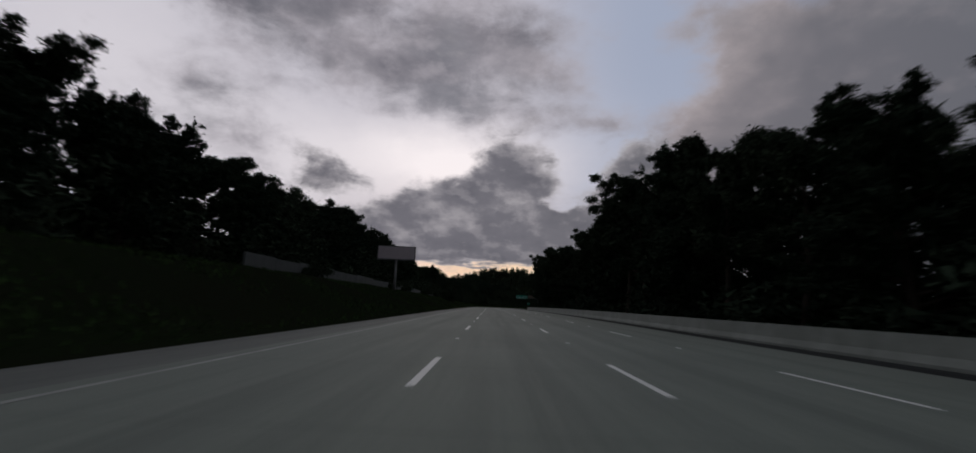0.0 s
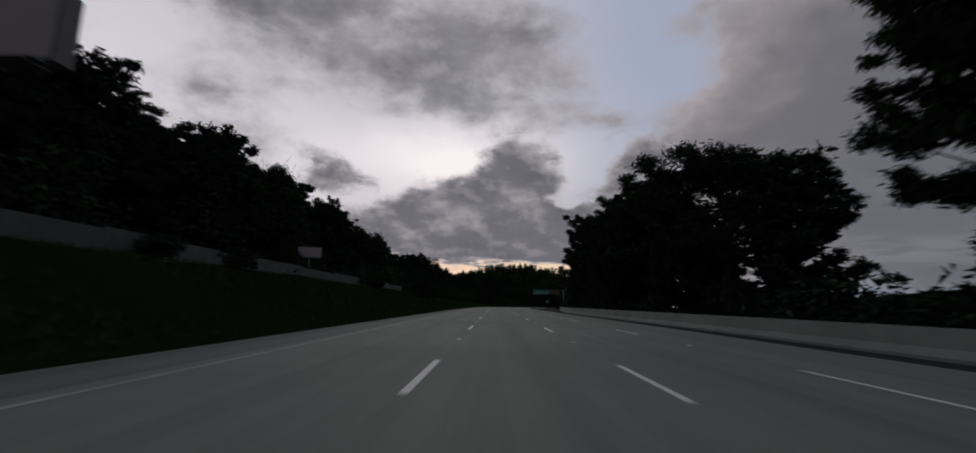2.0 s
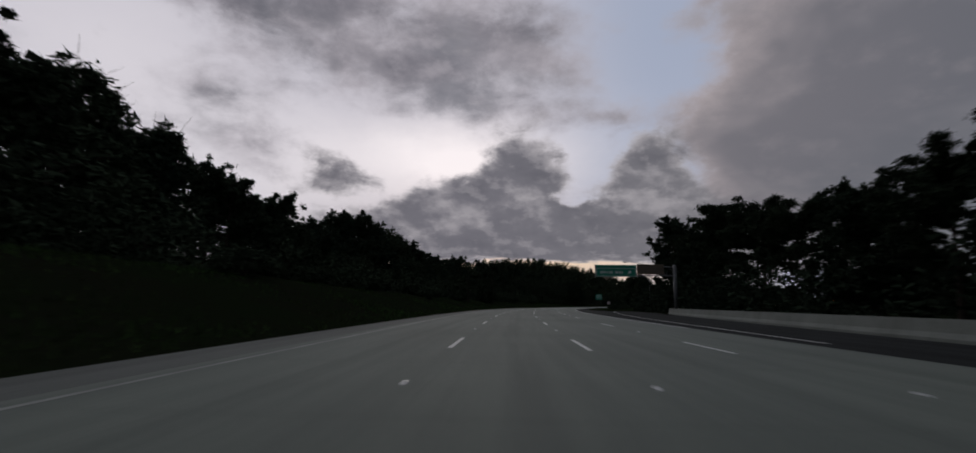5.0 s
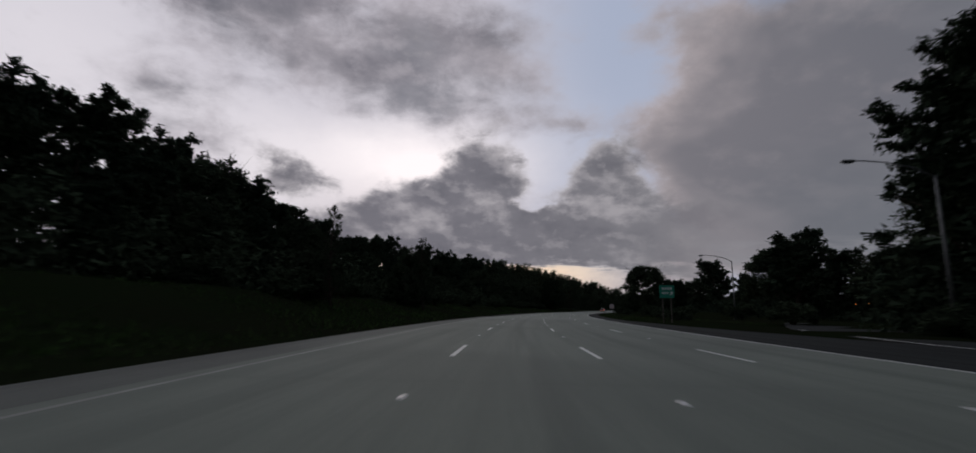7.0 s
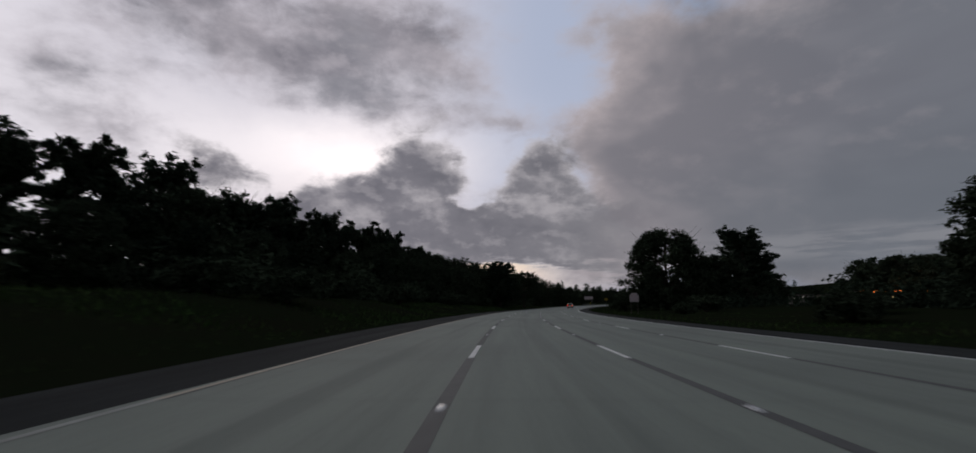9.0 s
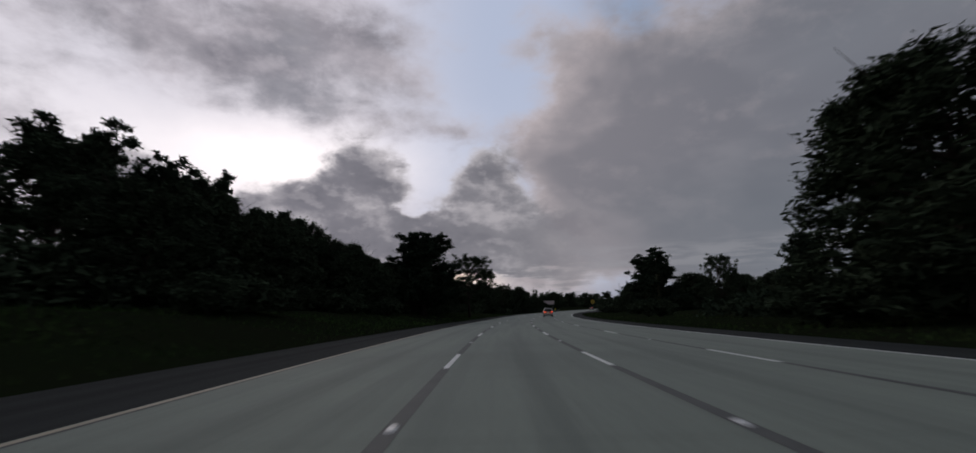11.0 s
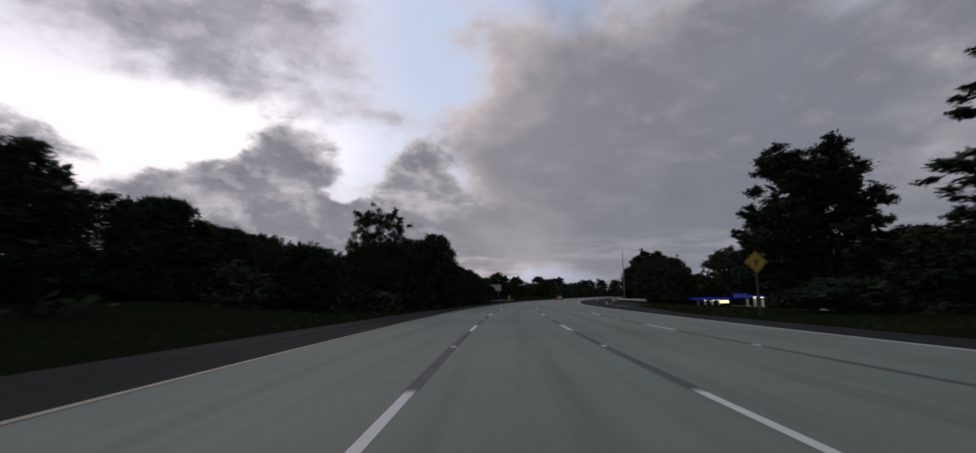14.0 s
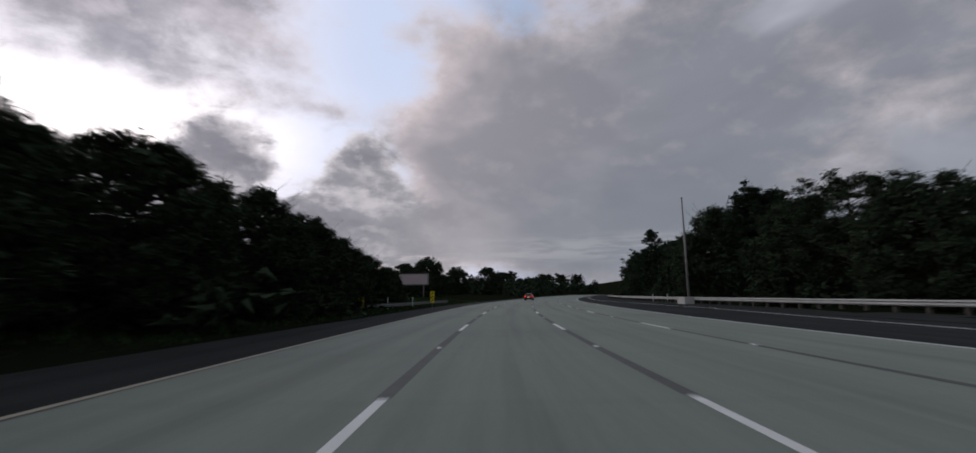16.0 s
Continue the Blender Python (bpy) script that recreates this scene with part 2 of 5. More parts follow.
def roadway(name, colour, streaks, stain, rough=0.75, spec=0.35):
    """Pavement with lanes worn along the driving direction; UV: metres across and along."""
    m = bpy.data.materials.new(name)
    m.use_nodes = True
    t = m.node_tree
    g = Graph(t)
    b = t.nodes["Principled BSDF"]
    b.inputs["Specular IOR Level"].default_value = spec
    uv = t.nodes.new("ShaderNodeUVMap").outputs[0]
    sep = t.nodes.new("ShaderNodeSeparateXYZ")
    g.put(sep.inputs[0], uv)
    across, along = sep.outputs[0], sep.outputs[1]
    long_way = t.nodes.new("ShaderNodeCombineXYZ")
    g.put(long_way.inputs[0], across)
    g.put(long_way.inputs[1], g.math("MULTIPLY", along, 0.03))
    streak = g.noise(long_way.outputs[0], 1.6, 5.0, 0.6)
    patch = g.noise(uv, 0.09, 4.0, 0.55)
    grain = g.noise(uv, 9.0, 5.0, 0.7)
    speck = g.noise(uv, 60.0, 2.0, 0.6)
    base = g.mix(g.smooth(streak, 0.35, 0.68), colour, streaks)
    base = g.mix(g.math("MULTIPLY", g.smooth(patch, 0.45, 0.7), 0.5), base, stain)
    base = g.mix(g.math("MULTIPLY", g.smooth(grain, 0.45, 0.75), 0.35), base, stain)
    base = g.mix(g.math("MULTIPLY", g.smooth(speck, 0.5, 0.8), 0.3), base, tuple(c * 1.35 for c in colour))
    # oil down the middle of each lane, and tyre paths either side of it
    lane = g.math("FRACT", g.math("ADD", g.math("DIVIDE", across, 3.65), 4.0))
    mid = g.math("ABSOLUTE", g.math("SUBTRACT", lane, 0.5))
    oil = g.math("MULTIPLY", g.smooth(mid, 0.14, 0.02), g.smooth(streak, 0.3, 0.6))
    base = g.mix(g.math("MULTIPLY", oil, 0.45), base, stain)
    # cross joints every 4.6 m
    joint = g.math("ABSOLUTE", g.math("SUBTRACT", g.math("FRACT", g.math("DIVIDE", along, 4.6)), 0.5))
    base = g.mix(g.math("MULTIPLY", g.smooth(joint, 0.494, 0.499), 0.5), base, tuple(c * 0.5 for c in stain))
    g.put(b.inputs["Base Color"], base)
    g.put(b.inputs["Roughness"], g.math("ADD", g.math("MULTIPLY", grain, 0.2), rough - 0.1))
    n = t.nodes.new("ShaderNodeBump")
    n.inputs["Strength"].default_value, n.inputs["Distance"].default_value = 0.5, 0.01
    g.put(n.inputs["Height"], g.math("ADD", grain, speck))
    t.links.new(n.outputs[0], b.inputs["Normal"])
    return m


M_ROAD = roadway("grooved_concrete", (0.212, 0.240, 0.198), (0.176, 0.201, 0.168), (0.130, 0.148, 0.125))
M_ROADPALE = roadway("pale_grooved_concrete", (0.258, 0.290, 0.240), (0.214, 0.242, 0.203), (0.156, 0.176, 0.15))
M_ASPHALT = roadway("dark_asphalt", (0.042, 0.045, 0.044), (0.03, 0.033, 0.032), (0.02, 0.022, 0.021), 0.92, 0.05)
M_SHOULDER = roadway("shoulder_concrete", (0.15, 0.162, 0.142), (0.11, 0.12, 0.105), (0.072, 0.078, 0.07))
M_WORN = material("worn_white_paint", (0.4, 0.41, 0.37), 0.7, (0.24, 0.25, 0.22), 1.2, 30, 0.9, 0.004)
M_WHITE = material("road_paint_white", (0.9, 0.9, 0.86), 0.6, (0.75, 0.75, 0.7), 4, 40, 0.7, 0.004)
M_YELLOW = material("road_paint_yellow", (0.5, 0.43, 0.3), 0.6, (0.34, 0.31, 0.23), 4, 40, 0.8, 0.004)
M_TAR = material("black_contrast_paint", (0.075, 0.076, 0.07), 0.7, (0.12, 0.122, 0.11), 3, 30, 0.8, 0.004)
M_MARKER = material("reflector_white", (0.95, 0.95, 0.93), 0.25, (0.7, 0.7, 0.66), 20, 80, 0.4, 0.0)
M_BARRIER = material("barrier_concrete", (0.245, 0.272, 0.245), 0.8, (0.165, 0.185, 0.165), 0.5, 12, 0.8, 0.01)
M_WALL = material("block_wall", (0.125, 0.13, 0.118), 0.9, (0.08, 0.084, 0.076), 0.7, 14, 0.8, 0.01)
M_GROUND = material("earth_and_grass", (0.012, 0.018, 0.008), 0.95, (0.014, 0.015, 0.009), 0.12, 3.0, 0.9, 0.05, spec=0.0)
M_GRASS = material("grass_blades", (0.042, 0.082, 0.024), 0.8, (0.048, 0.064, 0.026), 0.15, 2.0, 0.8, 0.0, per_island=0.4, spec=0.0)
M_BARK = material("bark", (0.075, 0.06, 0.05), 0.9, (0.045, 0.037, 0.03), 3.0, 30, 0.9, 0.03, spec=0.0)
M_CYPRESS = material("cypress_needles", (0.039, 0.056, 0.036), 0.9, (0.027, 0.039, 0.026), 0.3, 4, 0.8, 0.0, per_island=0.4, spec=0.0)
M_PINE = material("pine_needles", (0.043, 0.059, 0.036), 0.9, (0.030, 0.041, 0.027), 0.3, 4, 0.8, 0.0, per_island=0.4, spec=0.0)
M_EUC = material("broad_leaves", (0.052, 0.070, 0.042), 0.9, (0.036, 0.048, 0.031), 0.3, 4, 0.8, 0.0, per_island=0.4, spec=0.0)
M_CEDAR = material("grey_green_needles", (0.085, 0.09, 0.055), 0.9, (0.06, 0.065, 0.04), 0.3, 4, 0.8, 0.0, per_island=0.4, spec=0.0)
M_STEEL = material("galvanised_steel", (0.2, 0.205, 0.205), 0.6, (0.14, 0.145, 0.145), 2, 30, 0.7, 0.004, metal=0.7)
M_RAIL = material("weathered_guard_rail", (0.5, 0.5, 0.48), 0.6, (0.36, 0.36, 0.34), 1.5, 25, 0.7, 0.004, metal=0.2)
M_OLDRAIL = material("dull_guard_rail", (0.24, 0.245, 0.23), 0.7, (0.16, 0.165, 0.155), 1.5, 25, 0.7, 0.004, metal=0.2)
M_PALEBLOCK = material("pale_concrete_block", (0.55, 0.55, 0.52), 0.8, (0.42, 0.42, 0.39), 1.5, 20, 0.7, 0.004)
M_TIMBER = material("weathered_timber", (0.085, 0.075, 0.06), 0.85, (0.055, 0.048, 0.04), 2, 30, 0.8, 0.01)
M_GREEN = material("green_sign_sheet", (0.018, 0.3, 0.2), 0.5, (0.015, 0.25, 0.17), 1.5, 20, 0.6, 0.0)
M_SIGNWHITE = material("sign_legend_white", (0.8, 0.85, 0.82), 0.5, (0.7, 0.75, 0.72), 3, 20, 0.5, 0.0)
M_SIGNBACK = material("bare_plywood_panel", (0.17, 0.13, 0.095), 0.8, (0.12, 0.1, 0.075), 1.2, 20, 0.8, 0.004)
M_BOARD = material("blank_poster_sheet", (0.6, 0.5, 0.5), 0.7, (0.52, 0.44, 0.44), 0.6, 14, 0.6, 0.002)
M_BOARDEDGE = material("billboard_trim", (0.22, 0.2, 0.19), 0.7, (0.16, 0.15, 0.14), 1, 14, 0.6, 0.002)
M_POLE = material("weathered_grey_paint", (0.33, 0.31, 0.3), 0.7, (0.24, 0.225, 0.215), 1.5, 20, 0.7, 0.003)
# yellow sheet brightened in its colour for headlight thrown back by the markers
M_AMBER = material("yellow_sign_sheet", (0.92, 0.76, 0.03), 0.4, (0.85, 0.68, 0.03), 3, 20, 0.4, 0.0)
# the same sheet in a darker colour, for a sign no headlight reaches
M_UNLITAMBER = material("unlit_yellow_sign_sheet", (0.55, 0.38, 0.04), 0.5, (0.46, 0.31, 0.04), 3, 20, 0.4, 0.0)
M_BLACK = material("black_paint", (0.02, 0.02, 0.02), 0.5, (0.03, 0.03, 0.03), 3, 20, 0.5, 0.0)
M_TYRE = material("tyre_rubber", (0.02, 0.02, 0.02), 0.85, (0.03, 0.03, 0.03), 5, 60, 0.6, 0.003)
M_RIM = material("alloy_rim", (0.5, 0.5, 0.5), 0.3, (0.38, 0.38, 0.38), 5, 60, 0.5, 0.0, metal=0.9)
M_SILVER = material("silver_green_car_paint", (0.34, 0.355, 0.345), 0.3, (0.31, 0.325, 0.315), 1, 150, 0.5, 0.0, metal=0.6)
M_DARKCAR = material("dark_red_car_paint", (0.1, 0.03, 0.03), 0.3, (0.08, 0.025, 0.025), 1, 150, 0.5, 0.0, metal=0.3)
M_PALECAR = material("pale_car_paint", (0.5, 0.5, 0.5), 0.35, (0.45, 0.45, 0.45), 1, 150, 0.5, 0.0, metal=0.2)
M_TRIM = material("dark_plastic_trim", (0.03, 0.03, 0.032), 0.6, (0.045, 0.045, 0.045), 5, 60, 0.5, 0.0)
M_GLASS = glass("tinted_glass")
M_TAIL = material("lit_tail_lamp", (0.5, 0.02, 0.015), 0.2, (0.4, 0.015, 0.01), 8, 60, 0.5, 0.0, emit=(1.0, 0.03, 0.012), emission=1.1)
M_TAILHOT = material("lit_brake_bulb", (0.6, 0.1, 0.03), 0.2, (0.6, 0.1, 0.03), 8, 60, 0.5, 0.0, emit=(1.0, 0.2, 0.03), emission=2.6)
# plate emits a little itself, in place of light from a plate lamp
M_GLOWPLATE = material("number_plate", (0.7, 0.72, 0.62), 0.5, (0.6, 0.62, 0.55), 8, 60, 0.4, 0.0, emit=(0.8, 0.85, 0.65), emission=0.35)
M_LAMPGLOW = material("white_lamp_glow", (0.8, 0.8, 0.8), 0.4, emit=(1.0, 0.95, 0.8), emission=4.0, bump=0)
M_SHOPGLOW = material("lit_shop_interior", (0.8, 0.75, 0.5), 0.5, emit=(1.0, 0.82, 0.38), emission=1.2, bump=0)
M_ORANGEGLOW = material("orange_neon_edge", (0.8, 0.2, 0.05), 0.4, emit=(1.0, 0.2, 0.04), emission=2.0, bump=0)
M_BLUEGLOW = material("lit_blue_canopy_edge", (0.04, 0.06, 0.42), 0.4, emit=(0.03, 0.05, 0.9), emission=0.05, bump=0)
M_CANOPY = material("grey_canopy_panel", (0.3, 0.3, 0.29), 0.6, (0.24, 0.24, 0.23), 1, 20, 0.5, 0.0)
M_HOUSE = material("painted_render", (0.3, 0.28, 0.25), 0.85, (0.22, 0.2, 0.18), 0.8, 14, 0.6, 0.004)
M_ROOF = material("roof_shingle", (0.12, 0.1, 0.09), 0.9, (0.08, 0.07, 0.065), 1.5, 20, 0.7, 0.01)
# curvature (1/km) and grade (%) of the freeway, every 40 m from 40 m before the start
KAPPA = [-0.171, -0.051, 0.069, 0.136, 0.110, -0.115, -0.609, -1.263, -1.664, -1.517, -1.315, -1.320, -1.402, -1.398, -1.362, -1.423, -1.539, -1.588, -1.637, -1.687, -1.736, -1.786]
SLOPE = [0.004, 0.004, 0.352, -0.041, -0.223, -0.325, -0.375, -0.426, -0.577, -0.668, -0.655, -0.395, -0.399, -0.257, 0.362, 0.540, 0.260, 0.892, 0.696, 0.563, 0.480, 0.440]


# ---------------------------------------------------------------- the line of the freeway
STEP = 2.0
KNOTS = np.arange(-40, 801, 40.0)
LINE_S = np.arange(-400, 1500, STEP)
bend = np.interp(LINE_S, np.append(KNOTS, [860, 960]), np.append(KAPPA, [-1.6, -0.2])) / 1000
bend[LINE_S < -40] = 0
grade = np.interp(LINE_S, np.append(KNOTS[:-3], [690, 740, 830, 960]), np.append(SLOPE[:-3], [0.7, 1.2, 1.5, 0.0])) / 100
grade[LINE_S < -40] = 0
at0 = int(np.argmin(abs(LINE_S)))
LINE_H = np.cumsum(bend) * STEP
LINE_H -= LINE_H[at0]
LINE_X = np.cumsum(-np.sin(LINE_H)) * STEP
LINE_Y = np.cumsum(np.cos(LINE_H)) * STEP
LINE_Z = np.cumsum(grade) * STEP
LINE_X, LINE_Y, LINE_Z = LINE_X - LINE_X[at0], LINE_Y - LINE_Y[at0], LINE_Z - LINE_Z[at0]


def on_road(s, o, z=0.0):
    """The place s metres along the freeway, o metres right of its second lane line, z above the pavement."""
    a = np.interp(s, LINE_S, LINE_H)
    return (float(np.interp(s, LINE_S, LINE_X) + o * np.cos(a)), float(np.interp(s, LINE_S, LINE_Y) + o * np.sin(a)), float(np.interp(s, LINE_S, LINE_Z) + z))


def heading(s):
    return math.degrees(np.interp(s, LINE_S, LINE_H))


def to_road(x, y):
    """Along and across for arrays of places."""
    x, y = np.asarray(x, float), np.asarray(y, float)
    s, o = np.empty_like(x), np.empty_like(x)
    for i in range(0, len(x), 4000):
        px, py = x[i:i + 4000, None], y[i:i + 4000, None]
        j = ((px - LINE_X[::3]) ** 2 + (py - LINE_Y[::3]) ** 2).argmin(1) * 3
        ddx, ddy, a = x[i:i + 4000] - LINE_X[j], y[i:i + 4000] - LINE_Y[j], LINE_H[j]
        s[i:i + 4000] = LINE_S[j] - ddx * np.sin(a) + ddy * np.cos(a)
        o[i:i + 4000] = ddx * np.cos(a) + ddy * np.sin(a)
    return s, o


def ease(v, low, high):
    k = np.clip((np.asarray(v, float) - low) / (high - low), 0, 1)
    return k * k * (3 - 2 * k)


def right_edge(s):
    """How far the pavement reaches to the right: main lanes, then the exit and the slip road."""
    return np.interp(s, [-400, 150, 175, 255, 300, 325, 560, 600, 660, 720, 1500], [12.6, 12.6, 14.6, 22.5, 15.5, 13.6, 13.6, 17.5, 19.2, 15.5, 14.0])


def terrain(s, o):
    """Height of the ground over the pavement."""
    s, o = np.asarray(s, float), np.asarray(o, float)
    k = np.interp(s, [-400, 200, 260, 330, 430, 500, 560], [1.0, 1.0, 0.75, 0.62, 0.55, 0.35, 0.25])
    left = k * (3.5 * ease(-o, 7.0, 21.0) + 5.5 * ease(-o, 22.0, 60.0) + 14.0 * ease(-o, 55, 120))
    far = np.interp(s, [-400, 330, 400, 520, 600, 1500], [0.0, 0.0, 0.9, 0.9, -2.2, -1.0])
    right = far * ease(o, right_edge(s) + 4, 50.0)
    z = np.where(o < 0, left, right)
    under = (o > -7.2) & (o < right_edge(s) + 2.2)
    return np.where(under, -0.1, z - 0.04)


def hills(x, y):
    z = 55 * np.exp(-(((x - 900) / 260) ** 2 + ((y - 900) / 330) ** 2))
    z += 84 * np.exp(-(((x - 45) / 250) ** 2 + ((y - 1350) / 150) ** 2))
    z += 26 * np.exp(-(((x - 520) / 240) ** 2 + ((y - 1500) / 160) ** 2))
    return z


def ground_at(s, o):
    """Height of the ground in the world."""
    x, y, z = on_road(s, o)
    return z + float(terrain(s, o))


# ---------------------------------------------------------------- building blocks
def mesh_from(name, verts, faces, mat, smooth=False, uv=None):
    me = bpy.data.meshes.new(name)
    me.from_pydata(verts, [], faces)
    if uv is not None:
        layer = me.uv_layers.new(name="UVMap")
        flat_uv = np.asarray(uv, float)[[v for f in faces for v in f]]
        layer.data.foreach_set("uv", flat_uv.ravel())
    me.materials.append(mat)
    if smooth:
        me.polygons.foreach_set("use_smooth", [True] * len(me.polygons))
    me.update()
    return me


def link(name, me, parent=None, label="", place=None):
    ob = new(name, me)
    if parent is not None:
        ob.parent = parent
    if place is not None:
        ob.matrix_basis = place
    if label:
        tagged(ob, label)
    return ob


def part(name, bm, mat, parent, label="", smooth=False):
    """Links a bmesh as one mesh object under a thing or a part."""
    me = bpy.data.meshes.new(name)
    bm.to_mesh(me)
    bm.free()
    me.materials.append(mat)
    if smooth:
        me.polygons.foreach_set("use_smooth", [True] * len(me.polygons))
    return link(name, me, parent, label)


def box(bm, size, at=(0, 0, 0), turn=None, bevel=0.0):
    made = bmesh.ops.create_cube(bm, size=1.0)["verts"]
    m = Matrix.Translation(at) @ (turn or Matrix.Identity(4)) @ Matrix.Diagonal((*size, 1))
    bmesh.ops.transform(bm, matrix=m, verts=made)
    if bevel:
        edges = list({e for v in made for e in v.link_edges})
        bmesh.ops.bevel(bm, geom=edges, offset=bevel, segments=2, affect="EDGES", profile=0.5)
    return bm


def boxed(size, at=(0, 0, 0), turn=None, bevel=0.0):
    return box(bmesh.new(), size, at, turn, bevel)


def tube(bm, points, radii, sides=8, caps=True):
    """A tapered tube along points."""
    rings, up = [], Vector((0, 0, 1))
    pts = [Vector(p) for p in points]
    for i, p in enumerate(pts):
        way = (pts[min(i + 1, len(pts) - 1)] - pts[max(i - 1, 0)]).normalized()
        side = way.cross(Vector((1, 0, 0)) if abs(way.x) < 0.8 else up).normalized()
        other = way.cross(side)
        rings.append([bm.verts.new(p + (side * math.cos(a) + other * math.sin(a)) * radii[i]) for a in (2 * math.pi * k / sides for k in range(sides))])
    for a, b in zip(rings, rings[1:]):
        for k in range(sides):
            bm.faces.new((a[k], a[(k + 1) % sides], b[(k + 1) % sides], b[k]))
    if caps:
        bm.faces.new(rings[0][::-1])
        bm.faces.new(rings[-1])
    return bm


def empty(name, place, label="", category="", group="", kind=""):
    ob = new(name)
    ob.matrix_basis = place
    return tagged(ob, label, category, group, kind)


def strip(name, s0, s1, left, right, z, mat, step=4.0, drop=0.0, parent=None):
    """A ribbon of pavement or paint; left and right may change along the way. drop: depth of its side faces."""
    n = max(int(math.ceil((s1 - s0) / step)), 1)
    verts, faces, uv = [], [], []
    for i in range(n + 1):
        s = s0 + (s1 - s0) * i / n
        l, r = (left(s) if callable(left) else left), (right(s) if callable(right) else right)
        row = [(l, z - drop), (l, z), (r, z), (r, z - drop)] if drop else [(l, z), (r, z)]
        for o, h in row:
            verts.append(on_road(s, o, h))
            uv.append((o, s))
    w = 4 if drop else 2
    for i in range(n):
        for k in range(w - 1):
            a = i * w + k
            faces.append((a, a + 1, a + w + 1, a + w))
    me = mesh_from(name, verts, faces, mat, uv=uv)
    return link(name, me, parent)


# ---------------------------------------------------------------- ground
def spaced(*runs):
    return np.unique(np.concatenate([np.arange(a, b, c) for a, b, c in runs]))


gx = spaced((-4200, -400, 190), (-400, -120, 20), (-120, 300, 2.5), (300, 700, 20), (700, 4300, 180))
gy = spaced((-4200, -300, 195), (-300, -60, 20), (-60, 860, 2.5), (860, 1500, 20), (1500, 4800, 165))
mx, my = np.meshgrid(gx, gy)
fx, fy = mx.ravel(), my.ravel()
gs, go = to_road(fx, fy)
gz = np.interp(gs, LINE_S, LINE_Z) * np.exp(-np.abs(go) / 400) + terrain(gs, go) * np.where(np.abs(go) > 300, 0.7, 1.0) + hills(fx, fy)
gz += np.where((go < -9) | (go > right_edge(gs) + 4), 0.12 * np.sin(fx * 0.31 + 1.3 * np.sin(fy * 0.17)) + 0.1 * np.sin(fy * 0.43 + fx * 0.11), 0)
cols, rows = len(gx), len(gy)
idx = np.arange(cols * rows).reshape(rows, cols)
quads = np.stack([idx[:-1, :-1], idx[:-1, 1:], idx[1:, 1:], idx[1:, :-1]], -1).reshape(-1, 4)
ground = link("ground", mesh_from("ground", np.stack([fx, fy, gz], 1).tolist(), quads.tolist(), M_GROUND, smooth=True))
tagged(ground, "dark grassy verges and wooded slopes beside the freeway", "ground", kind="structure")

# ---------------------------------------------------------------- freeway
S0, S1 = -120, 1150
road = strip("road", S0, 322, -4.15, 11.25, 0.0, M_ROAD, drop=0.25)
tagged(road, "grey grooved concrete freeway lanes worn by traffic", "road", kind="structure")
road_pale = strip("road_pale", 322, S1, lambda s: -4.15 + 0.3 * float(ease(s, 336, 350)), 11.25, 0.0, M_ROADPALE, drop=0.25)
tagged(road_pale, "paler grooved concrete freeway lanes worn by traffic", "road", kind="structure")
shoulder_left = strip("shoulder_left", S0, 336, -5.75, -4.153, -0.006, M_SHOULDER, drop=0.25)
tagged(shoulder_left, "narrow grey concrete shoulder beside the grassy bank", "shoulder", kind="structure")
shoulder_dark = strip("shoulder_left_dark", 336, S1, lambda s: -6.9 + 1.15 * (1 - float(ease(s, 336, 375))), lambda s: -4.153 + 0.3 * float(ease(s, 336, 350)), -0.006, M_ASPHALT, drop=0.25)
tagged(shoulder_dark, "black asphalt shoulder beside the grass verge", "shoulder", kind="structure")
shoulder_right = strip("shoulder_right", S0, S1, 11.253, lambda s: float(right_edge(s)), -0.006, M_ASPHALT, drop=0.25)
tagged(shoulder_right, "black asphalt shoulder and exit lane along the freeway", "shoulder", kind="structure")


def ramp_line(s):
    return float(np.interp(s, [205, 235, 252, 269, 284, 300], [12.2, 13.6, 14.9, 16.4, 18.2, 21.5]))


ramp = strip("exit_ramp", 262, 330, lambda s: float(np.interp(s, [262, 284, 300, 330], [15.6, 18.0, 21.0, 34.0])), lambda s: float(np.interp(s, [262, 284, 300, 330], [22.6, 25.5, 29.5, 44.0])), 0.012, M_ASPHALT, drop=0.4)
tagged(ramp, "dark asphalt exit ramp curving away behind the trees", "ramp", kind="structure")
slip = strip("slip_road", 596, 800, lambda s: float(np.interp(s, [596, 640, 700, 800], [17.45, 18.95, 16.0, 14.4])) , lambda s: float(np.interp(s, [596, 640, 700, 800], [25.0, 22.3, 20.5, 18.5])), 0.01, M_ASPHALT, drop=0.5)
tagged(slip, "dark asphalt slip road running in beside the freeway", "ramp", kind="structure")

